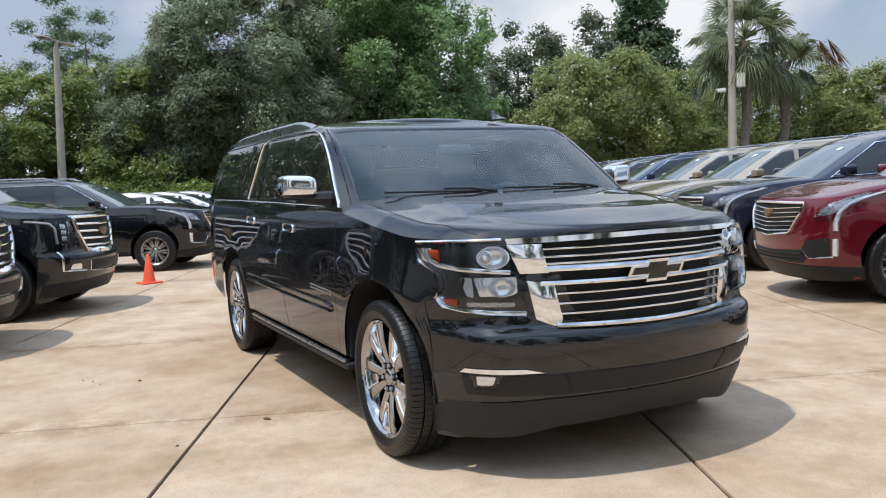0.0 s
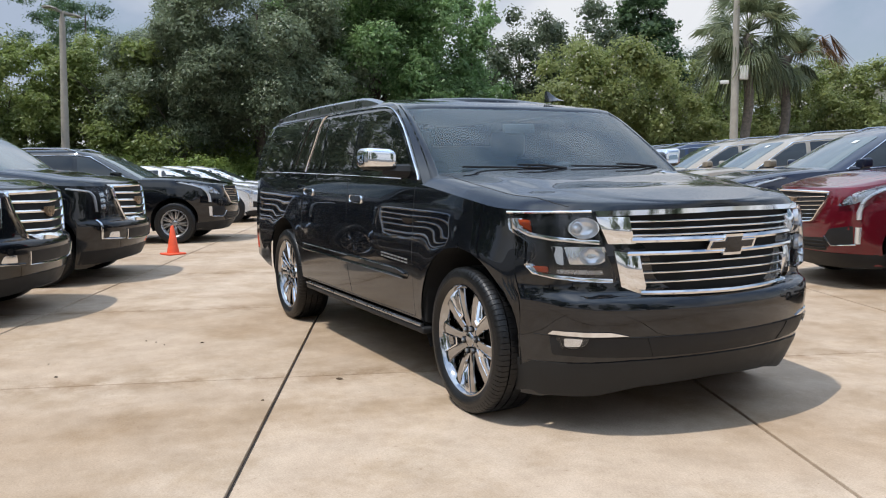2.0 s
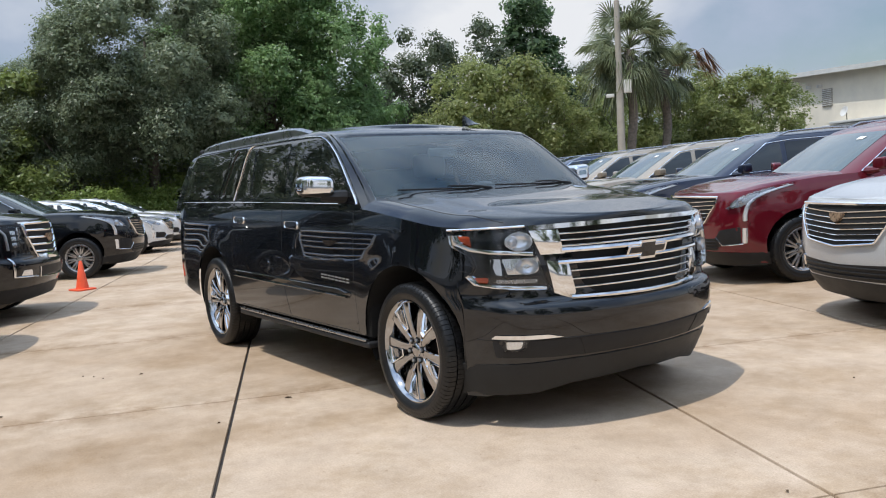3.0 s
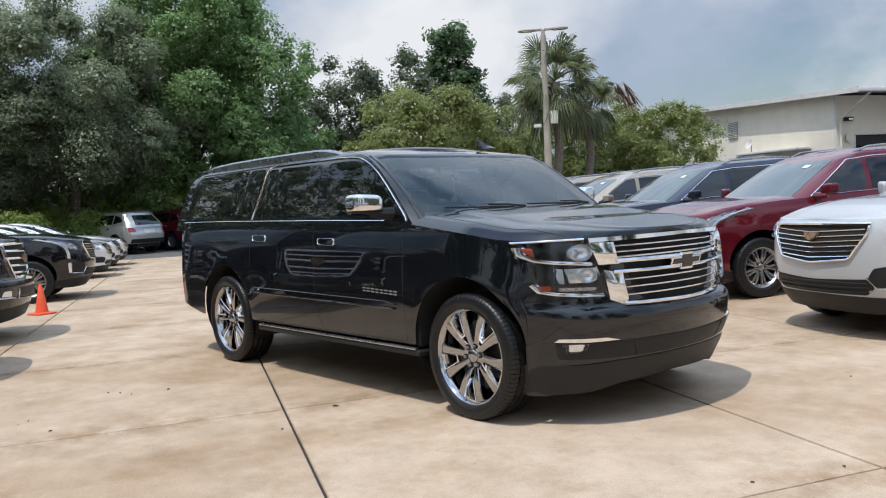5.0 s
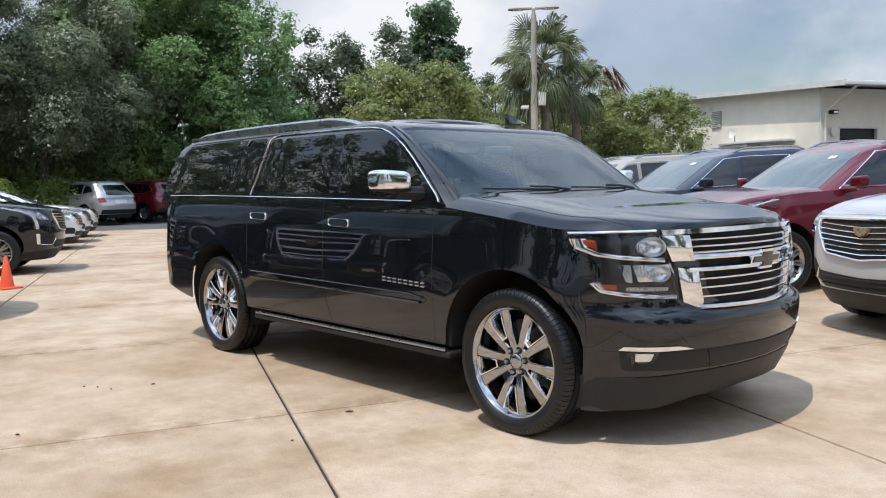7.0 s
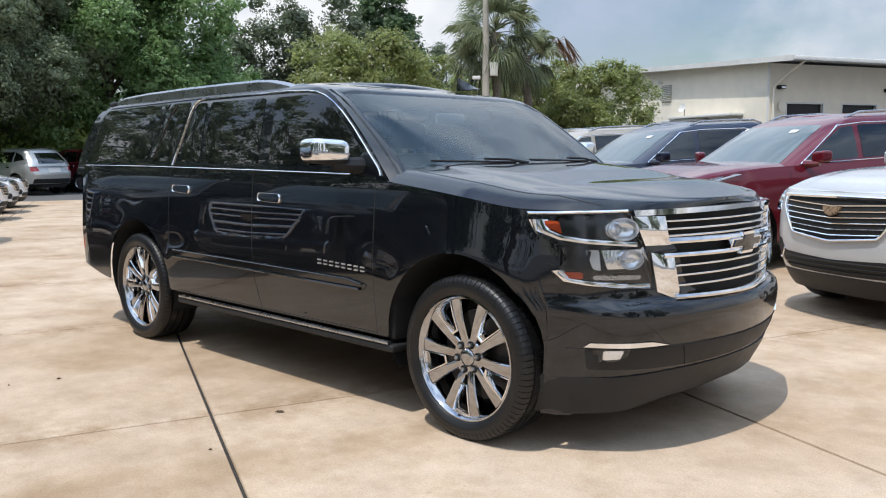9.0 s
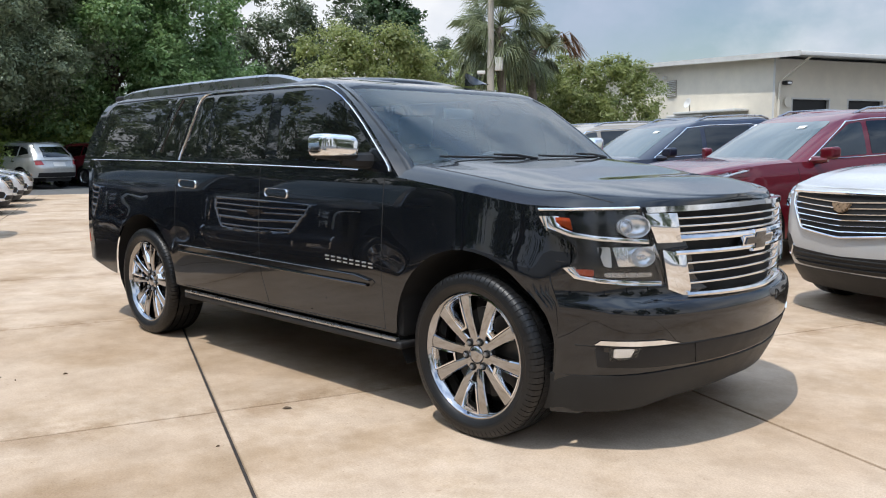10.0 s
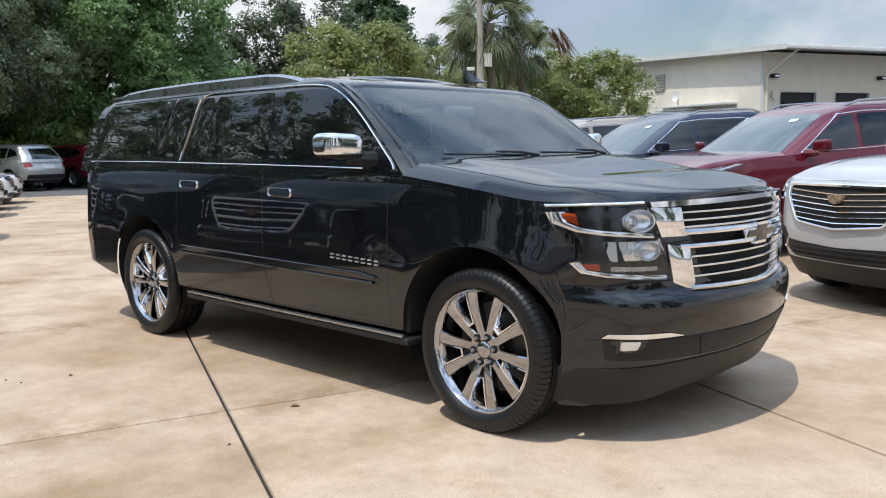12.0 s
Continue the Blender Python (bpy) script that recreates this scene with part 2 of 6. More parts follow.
POLE_GREY = plain("concrete_pole", (0.36, 0.33, 0.28), 0.85, 0, 0.12, 4.0, 0.4)
BARK = plain("bark", (0.13, 0.105, 0.085), 0.9, 0, 0.45, 7.0, 0.6)
PALM_BARK = plain("palm_bark", (0.16, 0.14, 0.12), 0.95, 0, 0.4, 9.0, 0.8)
LEAF_OAK = leafy("oak_leaf", (0.155, 0.195, 0.115), (0.30, 0.35, 0.215), 0.5)
LEAF_GREEN = leafy("broad_leaf", (0.145, 0.25, 0.09), (0.34, 0.475, 0.21), 0.6)
LEAF_LIGHT = leafy("light_leaf", (0.15, 0.20, 0.05), (0.31, 0.36, 0.125), 0.5)
LEAF_MYRTLE = leafy("myrtle_leaf", (0.18, 0.225, 0.075), (0.37, 0.40, 0.155), 0.58)
LEAF_PALM = leafy("palm_leaf", (0.115, 0.145, 0.075), (0.29, 0.325, 0.18), 0.4)
LEAF_DEAD = leafy("dead_frond", (0.24, 0.12, 0.05), (0.36, 0.20, 0.10), 0.2)
FLOWER = leafy("white_blossom", (0.42, 0.40, 0.32), (0.66, 0.63, 0.55), 0.2)
LEAF_DARK = leafy("dark_leaf", (0.06, 0.115, 0.05), (0.15, 0.225, 0.10), 0.5)
LEAF_OLIVE = leafy("olive_leaf", (0.085, 0.115, 0.062), (0.165, 0.195, 0.115), 0.42)
LEAF_VINE = leafy("vine_leaf", (0.16, 0.23, 0.055), (0.34, 0.42, 0.12), 0.55)
DRY_LEAF = plain("dry_leaf", (0.12, 0.08, 0.045), 0.8, 0, 0.3, 30)
STICKER = plain("white_sticker", (0.75, 0.75, 0.73), 0.6, 0, 0.04)


# ---------------------------------------------------------------- mesh helpers
def sharpen(bm, deg=38):
    lim = radians(deg)
    for f in bm.faces:
        f.smooth = True
    for e in bm.edges:
        if len(e.link_faces) == 2 and e.calc_face_angle(0) > lim:
            e.smooth = False


def mesh_of(name, bm, mat, deg=38, recalc=True):
    if recalc:
        bmesh.ops.recalc_face_normals(bm, faces=bm.faces[:])
    sharpen(bm, deg)
    me = bpy.data.meshes.new(name)
    bm.to_mesh(me)
    bm.free()
    me.materials.append(mat)
    return me


def part(name, bm, mat, parent, label="", deg=38, recalc=True):
    """One bmesh as one mesh object under a thing or under a part."""
    ob = new(name, mesh_of(name, bm, mat, deg, recalc))
    ob.parent = parent
    return tagged(ob, label)


def shared(name, me, parent, m=None, label=""):
    """A part that shares mesh data with its like."""
    ob = new(name, me)
    ob.parent = parent
    if m is not None:
        ob.matrix_basis = m
    return tagged(ob, label)


def thing(name, label, category, group="", m=None, kind=""):
    e = new(name)
    e.empty_display_size = 0.2
    if m is not None:
        e.matrix_basis = m
    return tagged(e, label, category, group, kind)


def box(bm, x0, x1, y0, y1, z0, z1, bevel=0.0, seg=2):
    r = bmesh.ops.create_cube(bm, size=1, matrix=Matrix.Translation(((x0 + x1) / 2, (y0 + y1) / 2, (z0 + z1) / 2))
                              @ Matrix.Diagonal((abs(x1 - x0), abs(y1 - y0), abs(z1 - z0), 1)))
    if bevel:
        es = list({e for v in r["verts"] for e in v.link_edges})
        bmesh.ops.bevel(bm, geom=es, offset=bevel, segments=seg, affect="EDGES", profile=0.5)
    return bm


def lathe(bm, profile, n=48, m=None, closed=False):
    """Turns a profile of (radius, height) about the z axis."""
    m = m or Matrix()
    rings = []
    for i in range(n):
        a = 2 * math.pi * i / n
        rings.append([bm.verts.new(m @ Vector((r * math.cos(a), r * math.sin(a), h))) for r, h in profile])
    k = len(profile)
    for i in range(n):
        a, b = rings[i], rings[(i + 1) % n]
        for j in range(k if closed else k - 1):
            bm.faces.new((a[j], b[j], b[(j + 1) % k], a[(j + 1) % k]))
    return bm


def tube(bm, pts, radii, n=8, cap=True):
    """A round limb along points."""
    pts = [Vector(p) for p in pts]
    if not isinstance(radii, (list, tuple)):
        radii = [radii] * len(pts)
    rings, up = [], None
    for i, p in enumerate(pts):
        d = (pts[min(i + 1, len(pts) - 1)] - pts[max(i - 1, 0)]).normalized()
        if up is None:
            up = d.orthogonal().normalized()
        up = (up - d * up.dot(d)).normalized()
        side = d.cross(up)
        rings.append([bm.verts.new(p + radii[i] * (math.cos(2 * math.pi * j / n) * up + math.sin(2 * math.pi * j / n) * side)) for j in range(n)])
    for a, b in zip(rings, rings[1:]):
        for j in range(n):
            bm.faces.new((a[j], a[(j + 1) % n], b[(j + 1) % n], b[j]))
    if cap:
        bm.faces.new(rings[0][::-1])
        bm.faces.new(rings[-1])
    return bm


def smooth_curve(pts):
    """A monotone cubic through points, as a function."""
    xs, ys = [p[0] for p in pts], [p[1] for p in pts]
    n = len(xs)
    d = [(ys[i + 1] - ys[i]) / (xs[i + 1] - xs[i]) for i in range(n - 1)]
    t = [d[0]] + [0 if d[i - 1] * d[i] <= 0 else 2 * d[i - 1] * d[i] / (d[i - 1] + d[i]) for i in range(1, n - 1)] + [d[-1]]

    def at(x):
        if x <= xs[0]:
            return ys[0]
        if x >= xs[-1]:
            return ys[-1]
        i = max(k for k in range(n - 1) if xs[k] <= x)
        h = xs[i + 1] - xs[i]
        s = (x - xs[i]) / h
        return ((1 + 2 * s) * (1 - s) ** 2 * ys[i] + s * (1 - s) ** 2 * h * t[i] + s * s * (3 - 2 * s) * ys[i + 1] + s * s * (s - 1) * h * t[i + 1])
    return at


def rounded(poly, r, seg=4):
    """A polygon with its corners rounded; r is one radius or one a corner."""
    out, n = [], len(poly)
    rs = r if isinstance(r, (list, tuple)) else [r] * n
    for i in range(n):
        p, a, b = Vector(poly[i]), Vector(poly[i - 1]), Vector(poly[(i + 1) % n])
        k = min(rs[i], (a - p).length * 0.48, (b - p).length * 0.48)
        if k < 1e-4:
            out.append(p)
            continue
        p0, p1 = p + (a - p).normalized() * k, p + (b - p).normalized() * k
        for j in range(seg + 1):
            s = j / seg
            out.append((1 - s) ** 2 * p0 + 2 * s * (1 - s) * p + s * s * p1)
    return out


def normal_at(proj, a, b):
    e = 0.004
    da, db = proj(a + e, b) - proj(a - e, b), proj(a, b + e) - proj(a, b - e)
    n = da.cross(db)
    return n.normalized() if n.length > 0 else Vector((0, 0, 1))


def panel(poly, proj, off, deep, step=0.09, flip=False, chamfer=0.004):
    """A plate of the outline poly (in the surface's own a, b), laid on a curved surface: its face off above it, its rim deep."""
    flat = bmesh.new()
    flat.faces.new([flat.verts.new((p[0], p[1], 0)) for p in poly])
    flat.normal_update()
    if chamfer:
        bmesh.ops.inset_region(flat, faces=flat.faces[:], thickness=chamfer, use_even_offset=True)
    for ax in (0, 1):
        lo, hi = min(p[ax] for p in poly), max(p[ax] for p in poly)
        k = int((hi - lo) / step)
        for i in range(1, k + 1):
            co, no = [0, 0, 0], [0, 0, 0]
            co[ax], no[ax] = lo + (hi - lo) * i / (k + 1), 1
            bmesh.ops.bisect_plane(flat, geom=flat.verts[:] + flat.edges[:] + flat.faces[:], plane_co=co, plane_no=no)
    rim = [e for e in flat.edges if len(e.link_faces) == 1]
    outer = {v for e in rim for v in e.verts}
    drop = min(chamfer * .8, deep * .6)
    bm = bmesh.new()
    top, low = {}, {}
    s = -1 if flip else 1
    for v in flat.verts:
        n = normal_at(proj, v.co.x, v.co.y) * s
        p = proj(v.co.x, v.co.y)
        top[v] = bm.verts.new(p + n * (off - (drop if v in outer else 0)))
    for v in {v for e in rim for v in e.verts}:
        n = normal_at(proj, v.co.x, v.co.y) * s
        low[v] = bm.verts.new(proj(v.co.x, v.co.y) + n * (off - deep))
    for f in flat.faces:
        bm.faces.new([top[v] for v in f.verts])
    for e in rim:
        a, b = e.verts
        bm.faces.new((top[a], top[b], low[b], low[a]))
    flat.free()
    return bm


def strip(path, proj, width, off, deep, closed=False, flip=False, bm=None):
    """A moulding with a crowned top along a path on a curved surface."""
    bm = bm or bmesh.new()
    pts = [Vector((p[0], p[1])) for p in path]
    n = len(pts)
    s = -1 if flip else 1
    rows = []
    for i, p in enumerate(pts):
        a = pts[i - 1] if closed or i else p
        b = pts[(i + 1) % n] if closed or i < n - 1 else p
        t = (b - a).normalized()
        q = Vector((-t.y, t.x)) * width / 2
        row = []
        for k, h in ((-1, -deep), (-1, -0.25 * off), (-0.6, off * 0.8), (0, off), (0.6, off * 0.8), (1, -0.25 * off), (1, -deep)):
            c = p + q * k
            row.append(bm.verts.new(proj(c.x, c.y) + normal_at(proj, c.x, c.y) * s * h))
        rows.append(row)
    for i in range(n if closed else n - 1):
        a, b = rows[i], rows[(i + 1) % n]
        for j in range(6):
            bm.faces.new((a[j], b[j], b[j + 1], a[j + 1]))
    if not closed:
        bm.faces.new(rows[0][::-1])
        bm.faces.new(rows[-1])
    return bm


def dense(path, step=0.06):
    out = [Vector(path[0])]
    for a, b in zip(path, path[1:]):
        a, b = Vector(a), Vector(b)
        k = max(1, int((b - a).length / step))
        out += [a.lerp(b, (i + 1) / k) for i in range(k)]
    return out


# ---------------------------------------------------------------- car builder
class Shell:
    """A car's skin as slices: front, side and rear as functions of place."""

    def __init__(self, xf, x0, xr, x1, w, a=0.33, p=10, ra=0.25, rp=8, arches=(), flare=0.005):
        as_f = lambda q: q if callable(q) else (lambda z: q)
        self.xf, self.x0, self.xr, self.x1, self.w = as_f(xf), as_f(x0), as_f(xr), as_f(x1), as_f(w)
        self.a, self.p, self.ra, self.rp, self.arches, self.flare = a, p, ra, rp, arches, flare

    def bulge(self, x, z):
        s = 0.0
        for xw, rad, zc in self.arches:
            d = math.hypot(x - xw, z - zc) - rad
            s += self.flare * math.exp(-(d / 0.09) ** 2)
        return s

    def front_r(self, r, z):
        r = min(1.0, abs(r))
        return self.x0(z) + (self.xf(z) - self.x0(z)) * (1 - self.a * r * r - (1 - self.a) * r ** self.p)

    def rear_r(self, r, z):
        r = min(1.0, abs(r))
        return self.x1(z) + (self.xr(z) - self.x1(z)) * (1 - self.ra * r * r - (1 - self.ra) * r ** self.rp)

    def front(self, y, z):
        return Vector((self.front_r(y / self.w(z), z), y, z))

    def rear(self, y, z):
        return Vector((self.rear_r(y / self.w(z), z), y, z))

    def half(self, x, z):
        """Half width at x, z."""
        w = self.w(z)
        if x > self.x0(z):
            lo, hi = 0.0, 1.0
            for _ in range(30):
                m = (lo + hi) / 2
                lo, hi = (m, hi) if self.front_r(m, z) > x else (lo, m)
            w *= lo
        elif x < self.x1(z):
            lo, hi = 0.0, 1.0
            for _ in range(30):
                m = (lo + hi) / 2
                lo, hi = (m, hi) if self.rear_r(m, z) < x else (lo, m)
            w *= lo
        return w + self.bulge(x, z)

    def side(self, sgn):
        return lambda x, z: Vector((x, sgn * self.half(x, z), z))


R_STEPS = (0, .1, .2, .3, .4, .48, .56, .63, .7, .76, .81, .85)
ARCH_STEPS = (-1.03, -1.0, -.985, -.95, -.9, -.82, -.72, -.6, -.45, -.3, -.15, 0, .15, .3, .45, .6, .72, .82, .9, .95, .985, 1.0, 1.03)


def lower_body(sh, zb, zt, rows):
    """The lower skin, its bottom edge cut to the wheel arches, as one bmesh, with its upper edge as a list of points (front to rear, one side)."""
    cols = [("f", r) for r in R_STEPS]
    (xa, ra, _), (xb, rb, _) = sh.arches
    front_x = sorted([xa + ra * s for s in ARCH_STEPS if xa + ra * s > sh.x0(0.6)], reverse=True)
    far = sh.front_r(R_STEPS[-1], 0.6)
    first = front_x[0] if front_x else sh.x0(0.6)
    for k in range(1, 4):
        front_x.append(far + (first - far) * k / 4)
    for x in sorted(front_x, reverse=True):
        if x >= far - 0.01:
            continue
        lo, hi = 0.0, 1.0
        for _ in range(34):
            m = (lo + hi) / 2
            lo, hi = (m, hi) if sh.front_r(m, 0.6) > x else (lo, m)
        cols.append(("f", lo))
    cols.append(("f", 1.0))
    xs = [xa + ra * s for s in ARCH_STEPS if xa + ra * s < sh.x0(0.6) - 0.005]
    lo, hi = xb + rb * 1.03, xa - ra * 1.03
    xs += [lo + (hi - lo) * k / 16 for k in range(1, 16)]
    xs += [xb + rb * s for s in ARCH_STEPS if xb + rb * s > sh.x1(0.6)]
    tail = min(xs)
    if tail > sh.x1(0.6) + 0.05:
        xs += [tail + (sh.x1(0.6) - tail) * k / 4 for k in range(1, 4)]
    cols += [("s", x) for x in sorted(xs, reverse=True)]
    cols += [("r", r) for r in (1.0, .985, .96, .93, .9) + R_STEPS[::-1]]
    bm = bmesh.new()
    grid, edge = [], []
    for kind, q in cols:
        xref = sh.front_r(q, 0.6) if kind == "f" else sh.rear_r(q, 0.6) if kind == "r" else q
        bot, top = zb(xref), zt(xref)
        col = []
        for t in rows:
            z = bot + (top - bot) * t
            if kind == "f":
                x = sh.front_r(q, z)
                y = q * sh.w(z) + (sh.bulge(x, z) if q > 0.8 else 0)
            elif kind == "r":
                x, y = sh.rear_r(q, z), q * sh.w(z)
            else:
                x, y = q, sh.w(z) + sh.bulge(q, z)
            col.append(Vector((x, y, z)))
        grid.append(col)
        edge.append(col[-1])
    for sgn in (1, -1):
        vs = [[bm.verts.new((p.x, p.y * sgn, p.z)) for p in col] for col in grid]
        for a, b in zip(vs, vs[1:]):
            for j in range(len(rows) - 1):
                bm.faces.new((a[j], b[j], b[j + 1], a[j + 1]))
    bmesh.ops.remove_doubles(bm, verts=bm.verts[:], dist=0.0004)
    return bm, edge


def smooth_skin(me, sh):
    """Shading normals of a lower skin from its own surface, eased over a hand's width."""
    out = []
    for v in me.vertices:
        x, y, z = v.co
        sg = 1 if y >= 0 else -1
        if x > 0 and abs(y) < .8 * sh.w(z):
            dy, dz = .02, .012
            n = Vector((1, -(sh.front(y + dy, z).x - sh.front(y - dy, z).x) / (2 * dy), -(sh.front(y, z + dz).x - sh.front(y, z - dz).x) / (2 * dz)))
        elif x < sh.x1(z) and abs(y) < .9 * sh.w(z):
            n = Vector(v.normal)
        else:
            dx, dz = .13 if x < sh.x0(z) + .15 else .03, .02
            n = Vector((-(sh.half(x + dx, z) - sh.half(x - dx, z)) / (2 * dx), 1, -(sh.half(x, z + dz) - sh.half(x, z - dz)) / (2 * dz)))
            n.y *= sg
        n.normalize()
        out.append(n if n.dot(v.normal) > 0 else -n)
    me.normals_split_custom_set_from_vertices(out)


ACROSS = (1.0, .992, .982, .968, .95, .932, .918, .908, .90, .885, .84, .79, .755, .735, .72, .705, .69, .675, .66, .62, .56, .45, .3, .15)
ACROSS = [-s for s in ACROSS] + [0.0] + list(ACROSS[::-1])


def deck(edge, height, x_lo, x_hi):
    """A lid between the two upper edges of a body, over x_lo..x_hi."""
    pts = [p for p in edge if x_lo - 1e-6 <= p.x <= x_hi + 1e-6]
    bm = bmesh.new()
    rows = []
    for p in pts:
        rows.append([bm.verts.new((p.x, p.y * s, height(p.x, p.y * s, p.z, s))) for s in ACROSS])
    for a, b in zip(rows, rows[1:]):
        for j in range(len(ACROSS) - 1):
            if (a[j].co - a[j + 1].co).length < 1e-6 and (b[j].co - b[j + 1].co).length < 1e-6:
                continue
            bm.faces.new((a[j], b[j], b[j + 1], a[j + 1]))
    bmesh.ops.remove_doubles(bm, verts=bm.verts[:], dist=0.0004)
    return bm


def cabin_shell(sh, levels, crown, hole=None):
    """Pillars and roof: slices from belt to roof edge and a crowned lid. hole(kind, r, z): faces to leave open."""
    cols = [("f", r) for r in (0, .15, .3, .45, .6, .72, .82, .9, .95, .98, 1.0)]
    cols += [("s", k / 20) for k in range(1, 20)]
    cols += [("r", r) for r in (1.0, .98, .95, .9, .82, .72, .6, .45, .3, .15, 0)]
    bm = bmesh.new()
    tops = []
    for sgn in (1, -1):
        vs = []
        for kind, q in cols:
            col = []
            for z in levels:
                if kind == "f":
                    x, y = sh.front_r(q, z), q * sh.w(z)
                elif kind == "r":
                    x, y = sh.rear_r(q, z), q * sh.w(z)
                else:
                    x, y = sh.x0(z) + (sh.x1(z) - sh.x0(z)) * q, sh.w(z)
                col.append(bm.verts.new((x, y * sgn, z)))
            vs.append(col)
        for i, (a, b) in enumerate(zip(vs, vs[1:])):
            for j in range(len(levels) - 1):
                if hole and hole(cols[i][0], cols[i][1], cols[i + 1][1], (levels[j] + levels[j + 1]) / 2):
                    continue
                bm.faces.new((a[j], b[j], b[j + 1], a[j + 1]))
        tops.append([c[-1] for c in vs])
    ring, opp = tops
    n = 9
    rows = []
    for a, b in zip(ring, opp):
        row = [a]
        for k in range(1, n):
            s = k / n
            p = a.co.lerp(b.co, s)
            half = abs(a.co.y) + 1e-6
            row.append(bm.verts.new((p.x, p.y, a.co.z + crown * (1 - (p.y / half) ** 2) * min(1, half / 0.5))))
        row.append(b)
        rows.append(row)
    for a, b in zip(rows, rows[1:]):
        for j in range(n):
            bm.faces.new((a[j], b[j], b[j + 1], a[j + 1]))
    bmesh.ops.remove_doubles(bm, verts=bm.verts[:], dist=0.0008)
    return bm


def wheel_meshes(key, dia, rim_r, width, spokes, twin, lugs, finish):
    """Mesh data of a wheel about its y axis, outer face towards -y: tyre, tread blocks, rim, spoke, hub cap, lug nut, brake disc."""
    turn = Matrix.Rotation(radians(90), 4, "X")
    R, h = dia / 2, width / 2
    bm = bmesh.new()
    prof = [(rim_r + .003, h * .78), (rim_r + .012, h * .93), (rim_r + .018, h * .94), (rim_r + .021, h * .97), (rim_r + .036, h * .985), (rim_r + .038, h * 1.0), (rim_r + .044, h * 1.0), (rim_r + .046, h * .985), (R - .062, h * .992), (R - .060, h * 1.008), (R - .052, h * 1.006), (R - .034, h * .965), (R - .022, h * .92), (R - .015, h * .86)]
    prof += [(r, -y) for r, y in prof[::-1]]
    lathe(bm, prof, 72 if dia > .78 else 44, turn)
    out = {"tyre": mesh_of(key + "_tyre", bm, RUBBER, 60)}
    bm = bmesh.new()
    n = 84 if dia > .78 else 34
    for i in range(n):
        for lane in range(5):
            a0 = 2 * math.pi * (i + (0, .35, .7, .35, 0)[lane]) / n
            a1 = a0 + 2 * math.pi / n * (.88, .92, .94, .92, .88)[lane]
            if lane in (0, 4):
                s = -1 if lane == 0 else 1
                sec = [(s * h * .56, R - .001), (s * h * .82, R - .003), (s * h * .92, R - .014), (s * h * .985, R - .036)]
            else:
                c = (lane - 2) * h * .36
                sec = [(c - h * .15, R), (c + h * .15, R)]
            shift = .012 if lane in (1, 3) else 0
            rows = []
            for y, rr in sec:
                ring = []
                for a, rad in ((a0, rr - .017), (a0, rr), (a1, rr), (a1, rr - .017)):
                    a += shift * (y / h)
                    ring.append(bm.verts.new((rad * math.cos(a), y, rad * math.sin(a))))
                rows.append(ring)
            for p, q in zip(rows, rows[1:]):
                for k in range(3):
                    bm.faces.new((p[k], q[k], q[k + 1], p[k + 1]))
            bm.faces.new(rows[0][::-1])
            bm.faces.new(rows[-1])
    out["tread"] = mesh_of(key + "_tread", bm, RUBBER)
    bm = bmesh.new()
    lathe(bm, [(rim_r + .006, h * .80), (rim_r + .008, h * .90), (rim_r + .001, h * .91), (rim_r - .006, h * .86), (rim_r - .014, h * .74), (rim_r - .028, h * .6), (rim_r - .03, -h * .7), (rim_r + .004, -h * .8)], 64, turn)
    out["rim"] = mesh_of(key + "_rim", bm, finish)
    bm = bmesh.new()
    k0 = rim_r / .28
    y_in, y_out = -h * .60, -h * .74
    secs = []
    for k in range(9):
        f = k / 8
        r = .05 + (rim_r - .010 - .05) * f
        w = (.026 if twin else .0205 + .0125 * f ** 2.2) * k0 * (.62 if twin else 1)
        y = y_in + (y_out - y_in) * f - .010 * math.sin(math.pi * f * .9)
        secs.append([(r, -w, y + .045), (r, -w, y + .007), (r, -w * .82, y + .001), (r, 0, y - .001), (r, w * .82, y + .001), (r, w, y + .007), (r, w, y + .045)])
    vs = [[bm.verts.new((r, y, t)) for r, t, y in sec] for sec in secs]
    for a, b in zip(vs, vs[1:]):
        for j in range(6):
            bm.faces.new((a[j], b[j], b[j + 1], a[j + 1]))
    out["spoke"] = mesh_of(key + "_spoke", bm, finish, 28)
    # bright framed pocket between two spokes
    bm = bmesh.new()
    r0, r1 = rim_r * .44, rim_r - .014
    t0, t1 = r0 * math.sin(math.pi / spokes) - .018 * k0, r1 * math.sin(math.pi / spokes) - .026 * k0
    yo = lambda r: y_in + (y_out - y_in) * (r - .05) / (rim_r - .06) - .010 * math.sin(math.pi * (r - .05) / (rim_r - .06) * .9)
    rings = []
    for inset, deep in ((0, .006), (0, -.004), (.006, -.005), (.010, .004), (.016, .040)):
        ra, rb, ta, tb = r0 + inset * 1.6, r1 - inset, t0 - inset * .7, t1 - inset
        rings.append([bm.verts.new((r, yo(r) + deep, t)) for r, t in ((ra, -ta), ((ra + rb) / 2, -(ta + tb) / 2), (rb, -tb), (rb + .004, 0), (rb, tb), ((ra + rb) / 2, (ta + tb) / 2), (ra, ta))])
    for a, b in zip(rings, rings[1:]):
        for j in range(7):
            bm.faces.new((a[j], a[(j + 1) % 7], b[(j + 1) % 7], b[j]))
    out["pocket"] = mesh_of(key + "_pocket", bm, CHROME, 28)
    bm = bmesh.new()
